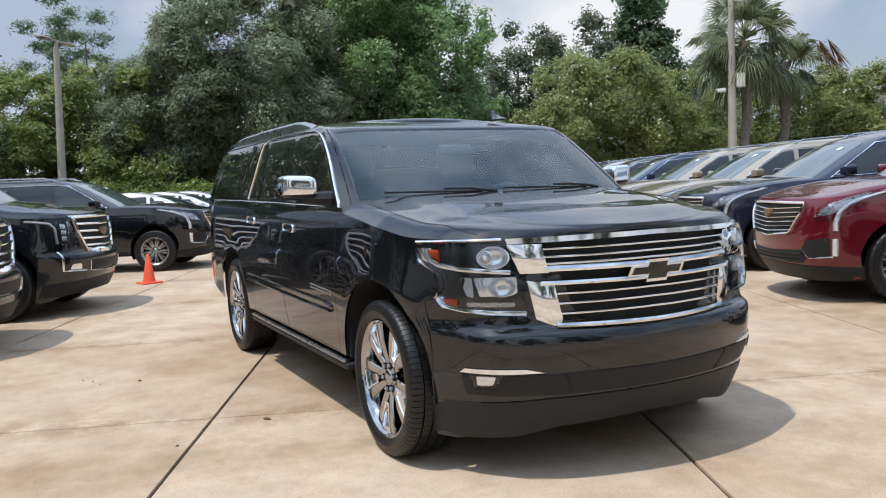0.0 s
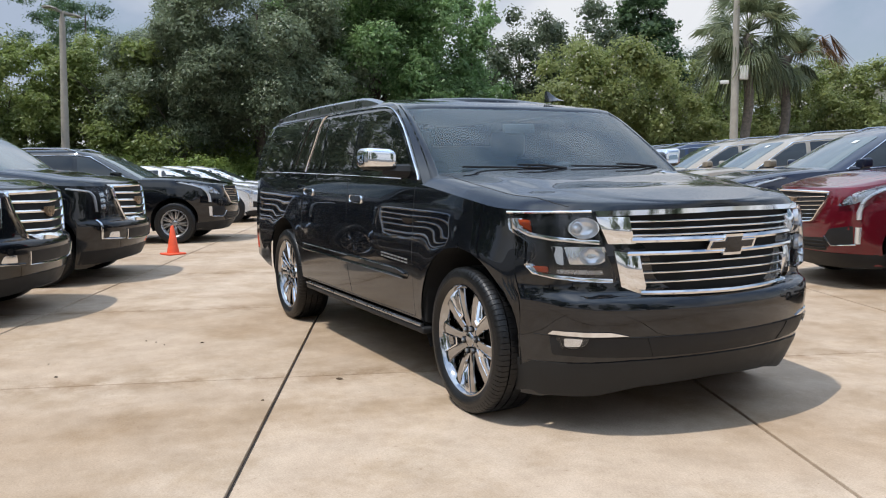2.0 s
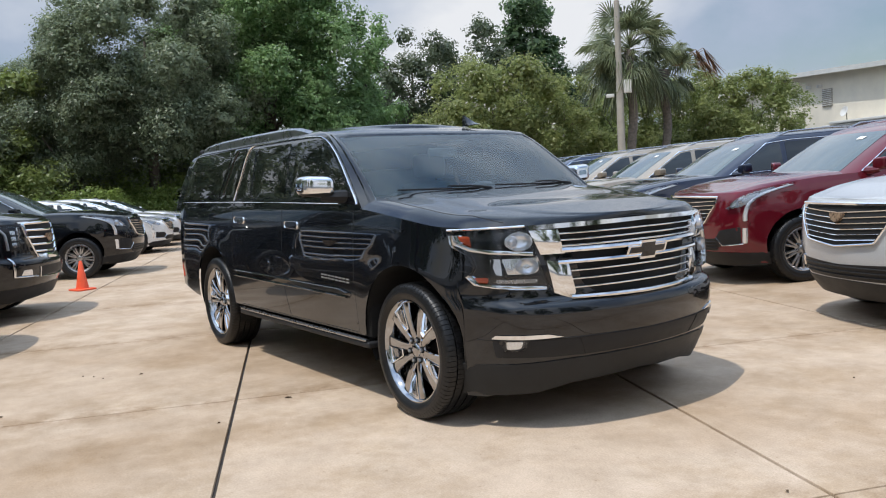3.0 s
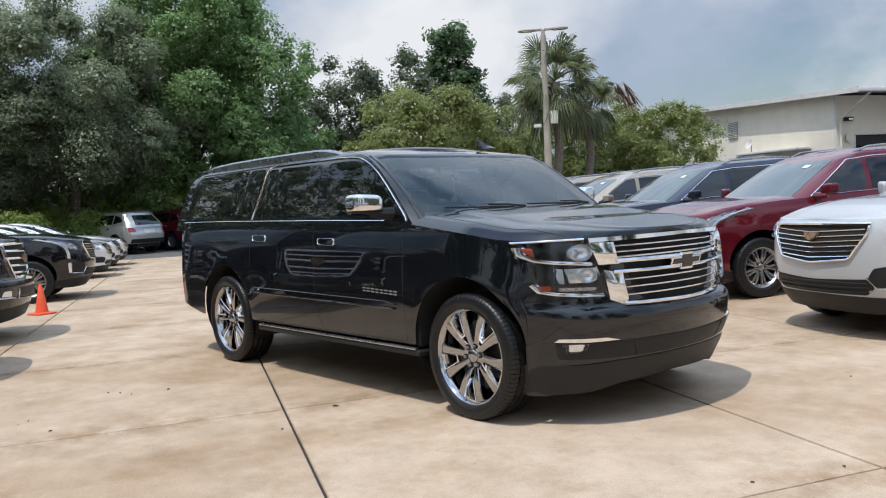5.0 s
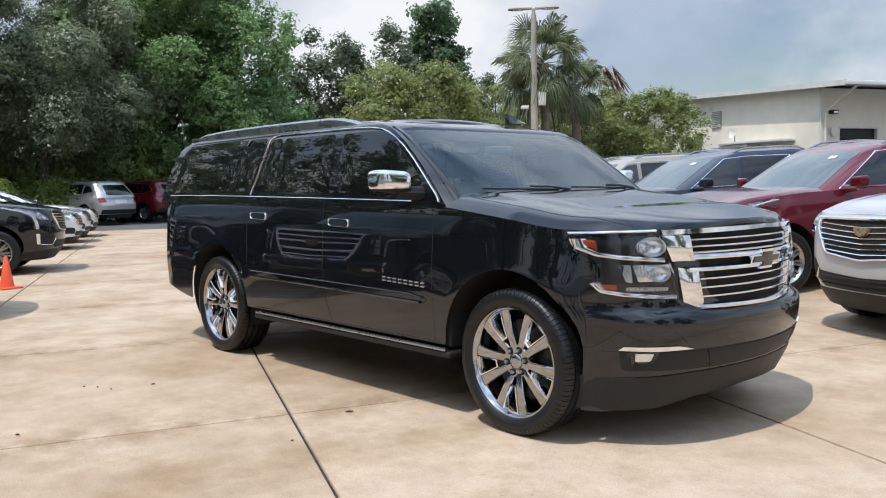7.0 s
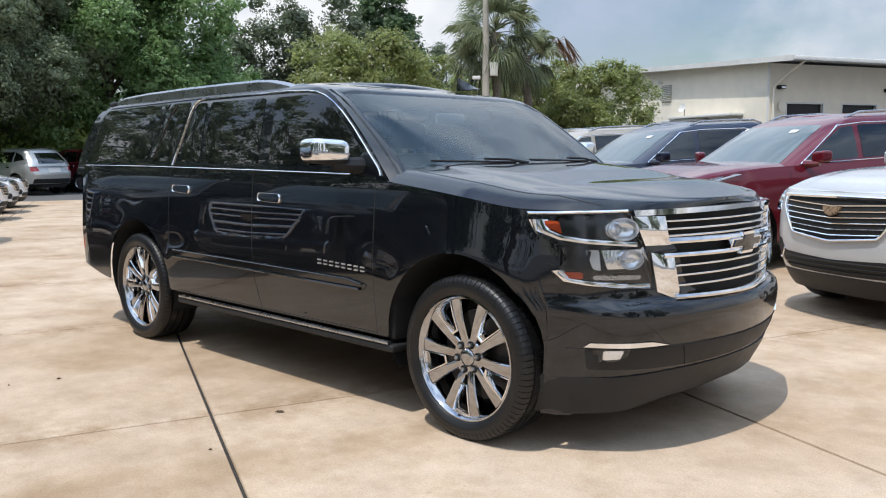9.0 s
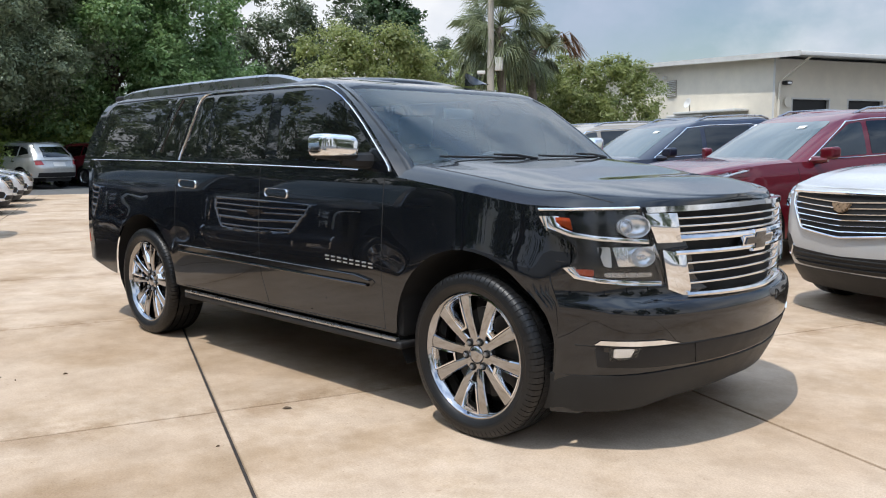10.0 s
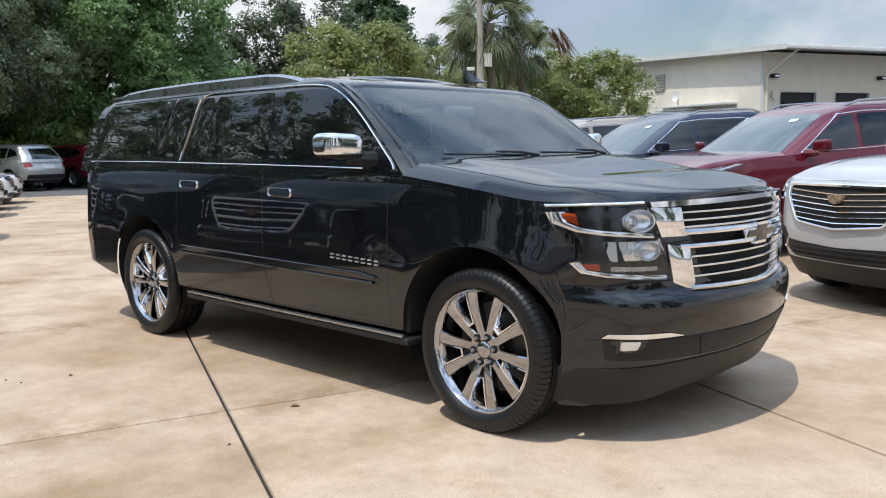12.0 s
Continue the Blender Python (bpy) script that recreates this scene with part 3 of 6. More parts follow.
    lathe(bm, [(.092, h * .36), (.092, h * .58), (.086, h * .625), (.047, h * .64), (.044, h * .61), (.042, h * .66), (.036, h * .70), (.018, h * .725), (.0005, h * .73)], 36, turn)
    out["hub_cap"] = mesh_of(key + "_hub", bm, finish)
    # lug wells: cups set proud of the hub, black to imitate shade in holes
    bm = bmesh.new()
    lathe(bm, [(.019, -.01), (.019, .003), (.0165, .004), (.0155, .0), (.0005, .0)], 20, turn)
    out["lug_recess"] = mesh_of(key + "_recess", bm, VOID)
    bm = bmesh.new()
    lathe(bm, [(.0115, 0), (.0115, .010), (.008, .015), (.0005, .016)], 6, turn)
    out["lug_nut"] = mesh_of(key + "_lug", bm, SATIN)
    bm = bmesh.new()
    lathe(bm, [(.05, -.01), (rim_r * .74, -.01), (rim_r * .74, .012), (.05, .012), (.0005, .012)], 40, turn)
    out["brake_disc"] = mesh_of(key + "_disc", bm, CAST)
    bm = bmesh.new()
    lathe(bm, [(.0005, -h * .55), (rim_r - .03, -h * .55), (rim_r - .03, -h * .5), (.0005, -h * .5)], 32, turn)
    out["back"] = mesh_of(key + "_back", bm, VOID)
    out["spec"] = (spokes, twin, lugs, h)
    return out


def add_wheel(parent, ws, x, y, z, steer=0.0, spin=0.0):
    """A wheel under a car; outer face away from the car's middle."""
    spokes, twin, lugs, h = ws["spec"]
    flip = 0 if y < 0 else 180
    w = shared("wheel", ws["tyre"], parent, pose(x, y, z, 0, spin, flip + steer))
    w.name = "wheel"
    tagged(w, "black tyre on a bright spoked wheel")
    shared("tread", ws["tread"], w)
    shared("rim", ws["rim"], w, None, "polished metal rim")
    for i in range(spokes):
        a = 360 * i / spokes
        for d in ((-7, 7) if twin else (0,)):
            shared("spoke", ws["spoke"], w, Matrix.Rotation(radians(a + d), 4, "Y"))
    if not twin:
        for i in range(0, spokes, 2):
            shared("pocket", ws["pocket"], w, Matrix.Rotation(radians(360 * (i + .5) / spokes), 4, "Y"))
    shared("hub_cap", ws["hub_cap"], w)
    for i in range(lugs):
        a = radians(360 * i / lugs + 15)
        at = Matrix.Translation((.066 * math.cos(a), -h * .646, .066 * math.sin(a)))
        shared("lug_recess", ws["lug_recess"], w, at)
        shared("lug_nut", ws["lug_nut"], w, at)
    shared("brake_disc", ws["brake_disc"], w)
    shared("back", ws["back"], w)
    return w


def liner(parent, sh, xw, zc, rad, y0, y1):
    for s in (-1, 1):
        bm = bmesh.new()
        n = 20
        rows = []
        for i in range(n + 1):
            a = math.pi * (-.12 + 1.24 * i / n)
            c, q = xw + (rad + .012) * math.cos(a), zc + (rad + .012) * math.sin(a)
            rows.append([bm.verts.new((c, s * y0, q)), bm.verts.new((c, s * min(y1, sh.half(c, q) - .016), q))])
        mid = bm.verts.new((xw, s * y0, zc))
        for a, b in zip(rows, rows[1:]):
            bm.faces.new((a[0], b[0], b[1], a[1]))
            bm.faces.new((a[0], b[0], mid))
        part("wheel_liner", bm, VOID, parent)


def car(spec, name, label, m, group="", color=None):
    """A road car with its skin, glass, lamps, grille and wheels. Front axle at x = 0, nose towards +x."""
    S = spec
    col = color or S["color"]
    e = thing(name, label, "car", group, m)
    wb, R, zc, ar = S["wb"], S["dia"] / 2, S["dia"] / 2, S["arch"]
    ax, az = S.get("arch_at", (0.0, .01))
    arches = ((ax, ar, zc + az), (-wb + S.get("arch_rear", 0.0), ar, zc + az))
    xf, w = smooth_curve(S["xf"]), smooth_curve(S["w"])
    sh = Shell(xf, S.get("x0", 0.0), smooth_curve(S["xr"]), S["x1"], w, S.get("a", .33), S.get("p", 10), arches=arches)
    top = smooth_curve(S["top"])
    lip, sill, tailz = S["lip"], S["sill"], S["tail"]

    def zb(x):
        for xw, rad, c in arches:
            if abs(x - xw) <= rad * 1.001:
                return c + math.sqrt(max(0, rad * rad - (x - xw) ** 2))
        return (lip(x) if callable(lip) else lip) if x > 0 else (tailz(x) if callable(tailz) else tailz) if x < -wb else sill
    rows = S.get("rows", (0, .04, .1, .17, .24, .32, .4, .48, .56, .64, .72, .8, .87, .93, .97, 1.0))
    bm, edge = lower_body(sh, zb, top, rows)
    body = part("body", bm, col, e)
    smooth_skin(body.data, sh)
    cowl = S["cowl"]
    zc0 = S["hood_bump"]

    sect = smooth_curve(((0, 1.0), (.50, .975), (.63, .935), (.69, .875), (.74, .79), (.80, .735), (.87, .665), (.91, .585), (.95, .39), (.98, .16), (1.0, 0)))
    drop = S.get("shoulder", 0)

    def hood_z(x, y, z, s):
        f = min(1.0, max(0.0, (S["nose"] - x) / .55))
        f = f * f * (3 - 2 * f)
        return z + (.012 + drop * .8 + f * (.028 + zc0 * .55 + drop)) * sect(abs(s))
    part("hood", deck(edge, hood_z, cowl - .18, 9), col, e)
    if drop:
        def on_hood(x, s):
            for p, q in zip(edge, edge[1:]):
                if q.x <= x <= p.x:
                    k = (p.x - x) / max(1e-6, p.x - q.x)
                    c = p.lerp(q, k)
                    return Vector((x, c.y * s, hood_z(x, c.y * s, c.z, s)))
            return Vector((x, 0, 1.1))
        for sg in (-1, 1):
            line = [(-.44, .80), (-.40, .895), (-.2, .90), (.2, .905), (.42, .915), (.52, .94), (.60, .965), (.66, .99)]
            part("hood_seam", strip(dense([(x, sg * s) for x, s in line], .04), on_hood, .007, .0012, .003), VOID, e)
    part("rear_deck", deck(edge, S.get("deck_z", lambda x, y, z, s: z), -9, S["cab"]["deck_x"]), col, e)
    # cabin
    C = S["cab"]
    cs = Shell(smooth_curve(C["xf"]), smooth_curve(C["x0"]), smooth_curve(C["xr"]), smooth_curve(C["x1"]), smooth_curve(C["w"]), C.get("a", .45), C.get("p", 7), C.get("ra", .3), 8)
    zr = C["levels"][-1]
    part("cabin", cabin_shell(cs, C["levels"], C["crown"], C.get("hole")), col, e)
    glass_side = GLASS
    for sgn in (-1, 1):
        pj = cs.side(sgn)
        for i, poly in enumerate(C["windows"]):
            part("side_window", panel(rounded(poly, .03), pj, .006, .02, .12, flip=sgn > 0), GLASS_FRONT if i == 0 and not S.get("dark") else glass_side, e, "tinted side window")
        if "chrome_line" in C:
            part("window_trim", strip(dense(C["chrome_line"], .05), pj, .013, .010, .01, flip=sgn > 0), CHROME, e, "thin bright window trim")
        if "belt_line" in C:
            part("belt_trim", strip(dense(C["belt_line"], .08), sh.side(sgn), .012, .008, .012, flip=sgn > 0), CHROME, e, "thin bright trim")
    if "windscreen" in C:
        part("windscreen", panel(rounded(C["windscreen"], .05), cs.front, .006, .012, .12), CLEAR_GLASS if "hole" in C else SCREEN_GLASS, e, "sloping windscreen")
    if "rear_window" in C:
        part("rear_window", panel(rounded(C["rear_window"], .05), cs.rear, .006, .012, .12, flip=True), GLASS, e)
    # underside and wheel wells
    bm = box(bmesh.new(), -wb - .9, S["xf"][0][1] - .15, -.55, .55, sill - .04, .62, .03)
    part("underbody", bm, VOID, e)
    for xw, rad, c in arches:
        liner(e, sh, xw, c, rad, .55, w(.8) - .012)
    bm = box(bmesh.new(), -wb + ar * 1.02, -ar * 1.02, -w(.5) + .02, w(.5) - .02, sill - .02, .8, .02)
    part("floor_pan", bm, VOID, e)
    ws = S["wheels"]
    yo = S["track"] / 2
    for xw in (0, -wb):
        for sgn in (-1, 1):
            add_wheel(e, ws, xw, sgn * yo, zc, S.get("steer", 0) if xw == 0 else 0, 13 * xw + 5)
    return e, sh, cs, edge


# ---------------------------------------------------------------- the lot's own axes
U, V = Vector((-0.9165, 0.400, 0)), Vector((0.400, 0.9165, 0))
ROW_TURN = math.degrees(math.atan2(V.y, V.x))
RISE = .042  # slope of the stalls behind the big car


def lot(u, v, z=0.0, turn=0.0):
    """A pose at u along the aisle, v across it."""
    p = U * u + V * v
    return pose(p.x, p.y, z, 0, 0, turn)


# ---------------------------------------------------------------- ground
def slab_mesh(name, du, dv, gap_u, gap_v, rise=0.0):
    """One cast slab with eased edges; its sides run along the joints."""
    a, b = Vector((-.917, .399, 0)), Vector((.332, .943, 0))
    bm = bmesh.new()
    rings = []
    for inset, z in ((0, -.03), (0, -.004), (.003, 0)):
        ring = []
        for su, sv in ((0, 0), (1, 0), (1, 1), (0, 1)):
            pu = su * du + (gap_u + inset) * (1 if su == 0 else -1)
            pv = sv * dv + (gap_v + inset) * (1 if sv == 0 else -1)
            p = a * pu + b * pv
            ring.append(bm.verts.new((p.x, p.y, z + rise * pv / dv)))
        rings.append(ring)
    for r0, r1 in zip(rings, rings[1:]):
        for j in range(4):
            bm.faces.new((r0[j], r0[(j + 1) % 4], r1[(j + 1) % 4], r1[j]))
    bm.faces.new(rings[-1])
    return mesh_of(name, bm, CONCRETE)


def build_ground():
    bm = bmesh.new()
    n = 24
    s = 1400.0
    vs = [[bm.verts.new((-s + 2 * s * i / n, -s + 2 * s * j / n, -.02)) for j in range(n + 1)] for i in range(n + 1)]
    for i in range(n):
        for j in range(n):
            bm.faces.new((vs[i][j], vs[i + 1][j], vs[i + 1][j + 1], vs[i][j + 1]))
    me = mesh_of("ground", bm, ASPHALT)
    tagged(new("ground", me), "dark grey asphalt ground around the lot", "ground", kind="structure")


def build_pavement():
    """Cast concrete slabs with dark joints along the aisle and fine joints across it."""
    base = new("pavement", mesh_of("pavement", box(bmesh.new(), -.2, .2, -.2, .2, -.025, -.0205), JOINT))
    tagged(base, "sunlit beige concrete slabs with dark joints", "pavement", kind="structure")
    a, b = Vector((-.917, .399, 0)), Vector((.332, .943, 0))
    # joint corner near the big car
    o = Vector((-1.216, -1.597, 0))
    du, dv = 2.78, 2.54
    du, dv = du / math.sin(radians(85.9)), dv / math.sin(radians(85.9))
    height = lambda j: RISE * dv * min(3, max(0, j - 2))
    for j in range(-5, 7):
        me = slab_mesh("slab", du, dv, .0050, .0088, height(j + 1) - height(j))
        for i in range(-7, 9):
            p = o + a * (i * du) + b * (j * dv)
            shared("slab", me, base, Matrix.Translation((p.x, p.y, height(j))))
    bm = bmesh.new()
    rows = [[bm.verts.new((*(o + a * (i * du) + b * (j * dv)).xy, height(j) - .0145)) for i in (-7, 9)] for j in range(-5, 8)]
    for r0, r1 in zip(rows, rows[1:]):
        bm.faces.new((r0[0], r0[1], r1[1], r1[0]))
    part("joint_bed", bm, JOINT, base)


# ---------------------------------------------------------------- trees
def leaf_cloud(name, blobs, per_m2, size, mat, seed, aspect=0.55, droop=0.0, clump=10, inner=0.35, core=1.9):
    """Many small leaves in uneven clumps over and inside a set of blobs (x, y, z, rx, ry, rz)."""
    rng = np.random.default_rng(seed)
    P, N, W = [], [], []
    for x, y, z, rx, ry, rz in blobs:
        area = 4 * math.pi * ((rx * ry) ** 1.6 / 3 + (rx * rz) ** 1.6 / 3 + (ry * rz) ** 1.6 / 3) ** (1 / 1.6)
        k = max(4, int(area * per_m2 / clump))
        d = rng.normal(size=(k, 3))
        d[:, 2] += .45
        d /= np.linalg.norm(d, axis=1)[:, None]
        rad = np.where(rng.random(k) < inner, rng.uniform(.3, .85, k), rng.uniform(.82, 1.16, k))
        W.append(np.where(rad < .79, core, 1.0))
        c = np.array((x, y, z)) + d * rad[:, None] * np.array((rx, ry, rz))
        spread = max(size * 1.9, .15)
        pts = c[:, None, :] + rng.normal(size=(k, clump, 3)) * spread * np.array((1, 1, .7))
        nn = d[:, None, :] * 1.1 + rng.normal(size=(k, clump, 3)) * .6 + np.array((0, 0, .55))
        P.append(pts.reshape(-1, 3))
        N.append(nn.reshape(-1, 3))
    P, N = np.concatenate(P), np.concatenate(N)
    N /= np.linalg.norm(N, axis=1)[:, None]
    n = len(P)
    T = rng.normal(size=(n, 3))
    T[:, 2] -= droop
    T -= N * (T * N).sum(1)[:, None]
    T /= np.linalg.norm(T, axis=1)[:, None]
    B = np.cross(N, T)
    s = size * rng.uniform(.6, 1.35, n)[:, None] * np.repeat(np.concatenate(W), clump)[:, None]
    q = np.stack((P - T * s, P + B * s * aspect - T * s * .1, P + T * s, P - B * s * aspect - T * s * .1), 1).reshape(-1, 3)
    f = np.arange(n * 4).reshape(-1, 4)
    me = bpy.data.meshes.new(name)
    me.vertices.add(n * 4)
    me.vertices.foreach_set("co", q.astype(np.float32).ravel())
    me.loops.add(n * 4)
    me.loops.foreach_set("vertex_index", f.astype(np.int32).ravel())
    me.polygons.add(n)
    me.polygons.foreach_set("loop_start", np.arange(0, n * 4, 4, dtype=np.int32))
    me.update(calc_edges=True)
    me.materials.append(mat)
    return me


def limbs(height, spread, seed, base=.28, forks=6, fork_at=.3):
    rng = random.Random(seed)
    bm = bmesh.new()
    lean = (rng.uniform(-.3, .3), rng.uniform(-.3, .3))
    top = Vector((lean[0], lean[1], height * .8))
    trunk = [Vector((0, 0, -.1)), Vector((lean[0] * .2, lean[1] * .3, height * .2)), Vector((lean[0] * .7, lean[1] * .6, height * .5)), top]
    tube(bm, trunk, [base * 1.25, base, base * .6, base * .2], 10)
    for i in range(forks):
        a = 2 * math.pi * i / forks + rng.uniform(-.4, .4)
        s = fork_at + (1 - fork_at) * rng.uniform(0, .6)
        p = Vector((lean[0] * s, lean[1] * s, height * s * .8))
        r = spread * rng.uniform(.55, .9)
        q = p + Vector((math.cos(a) * r, math.sin(a) * r, height * rng.uniform(.12, .3)))
        mid = p.lerp(q, .5) + Vector((0, 0, height * .05))
        tube(bm, [p, mid, q], [base * .45, base * .28, base * .08], 7)
    return bm


def crown_blobs(rng, height, spread, lo, k, flat=0.8):
    out = [(0, 0, height * .62, spread * .62, spread * .62, height * .27)]
    for i in range(k):
        a, r = rng.uniform(0, 2 * math.pi), spread * rng.uniform(.35, .85)
        z = rng.uniform(lo, .92) * height
        shrink = 1 - .55 * max(0, z / height - .55)
        s = spread * rng.uniform(.2, .38)
        out.append((math.cos(a) * r * shrink, math.sin(a) * r * shrink, z, s, s, s * flat))
    return out


TREES = {}


def tree_kind(key, height, spread, lo, k, leaf, per_m2, size, seed, bark=BARK, base=.28, blobs=None, flat=.8, **kw):
    rng = random.Random(seed)
    bl = blobs or crown_blobs(rng, height, spread, lo, k, flat)
    TREES[key] = (mesh_of(key + "_trunk", limbs(height, spread * .8, seed, base), bark),
                  leaf_cloud(key + "_crown", bl, per_m2, size, leaf, seed, **kw))


def plant(key, label, m, category="tree", name="tree", group="trees behind the lot", extra=None):
    e = thing(name, label, category, group, m)
    t, c = TREES[key][:2]
    shared("trunk", t, e)
    shared("crown", c, e)
    if extra:
        shared("blossom", extra, e, None, "small white blossoms")
    return e


def build_palm(label, m, height, fronds, seed, skirt=0.0, size=1.0):
    rng = random.Random(seed)
    e = thing("palm_tree", label, "palm", "palms behind the lot", m)
    bm = bmesh.new()
    n = 26
    tube(bm, [(0.05 * math.sin(i * .5), .04 * math.cos(i * .4), height * i / n - .1) for i in range(n + 1)], [.17 + .018 * (i % 2) + .03 * (i > n - 5) for i in range(n + 1)], 10)
    part("trunk", bm, PALM_BARK, e)
    for which, mat, count in (("crown", LEAF_PALM, fronds), ("dead_fronds", LEAF_DEAD, int(fronds * skirt))):
        if not count:
            continue
        bm = bmesh.new()
        for i in range(count):
            az = rng.uniform(0, 2 * math.pi)
            el = math.asin(rng.uniform(-.95, .98)) if which == "crown" else rng.uniform(-1.4, -.7)
            d = Vector((math.cos(az) * math.cos(el), math.sin(az) * math.cos(el), math.sin(el)))
            low = max(0.0, -d.z)
            stem = rng.uniform(.8, 1.25) * size
            o = Vector((0, 0, height - .1 + .25 * d.z))
            h = o + d * stem + Vector((0, 0, -.02 - .3 * low))
            side = d.cross(Vector((0, 0, 1)))
            side = side.normalized() if side.length > .1 else Vector((1, 0, 0))
            upv = side.cross(d).normalized()
            roll = rng.uniform(-1.1, 1.1)
            side, upv = side * math.cos(roll) + upv * math.sin(roll), upv * math.cos(roll) - side * math.sin(roll)
            tube(bm, [o, o.lerp(h, .5) + Vector((0, 0, .06)), h], [.022, .016, .012], 4, False)
            blades = 26
            for b in range(blades):
                t = (b / (blades - 1) - .5) * radians(215)
                bd = (d * math.cos(t) + side * math.sin(t)).normalized()
                L = rng.uniform(.85, 1.1) * (1 - .22 * abs(t) / 2) * size
                fold = upv * (.05 if b % 2 else -.03)
                perp = bd.cross(upv).normalized() * .027
                near, mid = h + bd * L * .35 + fold, h + bd * L * .68 + fold * .6 + Vector((0, 0, -.05 * L))
                tip = h + bd * L + Vector((0, 0, -(.26 + .35 * low) * L - rng.uniform(0, .2)))
                v = [bm.verts.new(p) for p in (h, near + perp, mid + perp * .7, tip, mid - perp * .7, near - perp)]
                bm.faces.new(v)
        part(which, bm, mat, e, "brown hanging dead fronds" if mat is LEAF_DEAD else "", recalc=False)
    return e


# ---------------------------------------------------------------- car kinds
W_BIG = wheel_meshes("chrome_wheel", .795, .294, .285, 10, False, 6, WHEEL_CHROME)
W_SMALL = wheel_meshes("alloy_wheel", .735, .238, .235, 9, True, 6, SATIN)

BIG_CAB = dict(
    levels=(1.26, 1.31, 1.37, 1.44, 1.52, 1.60, 1.68, 1.74, 1.785, 1.82, 1.845, 1.862),
    xf=((1.26, -.24), (1.4, -.44), (1.6, -.74), (1.74, -.98), (1.80, -1.12), (1.862, -1.45)),
    x0=((1.26, -.50), (1.4, -.64), (1.6, -.88), (1.74, -1.08), (1.80, -1.22), (1.862, -1.62)),
    xr=((1.26, -4.58), (1.5, -4.52), (1.74, -4.38), (1.80, -4.32), (1.862, -4.10)),
    x1=((1.26, -4.40), (1.5, -4.34), (1.74, -4.20), (1.80, -4.12), (1.862, -3.90)),
    w=((1.26, .957), (1.34, .945), (1.6, .882), (1.74, .845), (1.80, .815), (1.84, .765), (1.862, .69)),
    crown=.028, deck_x=-4.2,
    windows=(((-.65, 1.345), (-1.60, 1.355), (-1.66, 1.765), (-1.36, 1.768), (-1.24, 1.748), (-1.13, 1.706), (-1.0, 1.625)),
             ((-1.72, 1.355), (-2.36, 1.365), (-2.42, 1.775), (-1.77, 1.77)),
             ((-2.42, 1.365), (-2.70, 1.37), (-2.60, 1.775), (-2.47, 1.775)),
             ((-3.19, 1.365), (-4.21, 1.36), (-4.02, 1.78), (-3.00, 1.80)),
             ((-2.80, 1.36), (-3.14, 1.365), (-2.96, 1.79), (-2.70, 1.79))),
    chrome_line=((-2.78, 1.345), (-2.72, 1.50), (-2.64, 1.775), (-2.61, 1.795), (-2.56, 1.803), (-2.0, 1.803), (-1.55, 1.798), (-1.36, 1.790), (-1.26, 1.777), (-1.17, 1.752), (-1.08, 1.712), (-.98, 1.650), (-.86, 1.558), (-.72, 1.440), (-.62, 1.352), (-.588, 1.318), (-.578, 1.295)),
    belt_line=((-4.36, 1.338), (-3.4, 1.334), (-2.8, 1.328), (-1.76, 1.315), (-.82, 1.30)),
    windscreen=((-.905, 1.285), (.905, 1.285), (.80, 1.792), (-.80, 1.792)),
    rear_window=((-.72, 1.38), (.72, 1.38), (.66, 1.74), (-.66, 1.74)),
    a=.45, p=9)

BIG_SUV = dict(
    color=BLACK, wb=3.302, dia=.795, arch=.475, arch_at=(-.035, .055), arch_rear=.0, track=1.745, lip=lambda x: .19 + .075 * min(1, max(0, (x - .6) / .2)), sill=.44, tail=lambda x: .42 + .20 * min(1, max(0, (-3.82 - x) / .80)) ** 1.3, x1=-4.25, nose=.93, cowl=-.42, hood_bump=.03, shoulder=.030, dark=True,
    xf=((.2, .765), (.3, .82), (.42, .88), (.55, .927), (.66, .94), (.715, .925), (.745, .862), (.80, .852), (.95, .845), (1.08, .83), (1.16, .81)),
    xr=((.35, -4.52), (.5, -4.66), (.72, -4.68), (.8, -4.63), (1.33, -4.58)),
    w=((.2, .93), (.42, .968), (.6, .98), (.8, .988), (1.0, .98), (1.15, .97), (1.27, .958), (1.34, .945)),
    top=((-4.7, 1.335), (-2.8, 1.325), (-.8, 1.295), (-.5, 1.264), (0, 1.203), (.36, 1.155), (.6, 1.149), (1.0, 1.145)),
    wheels=W_BIG, rows=[k / 34 for k in range(35)], cab=dict(BIG_CAB, hole=lambda kind, a, b, z: kind == 'f' and max(a, b) <= .955 and 1.28 < z < 1.78), steer=0)

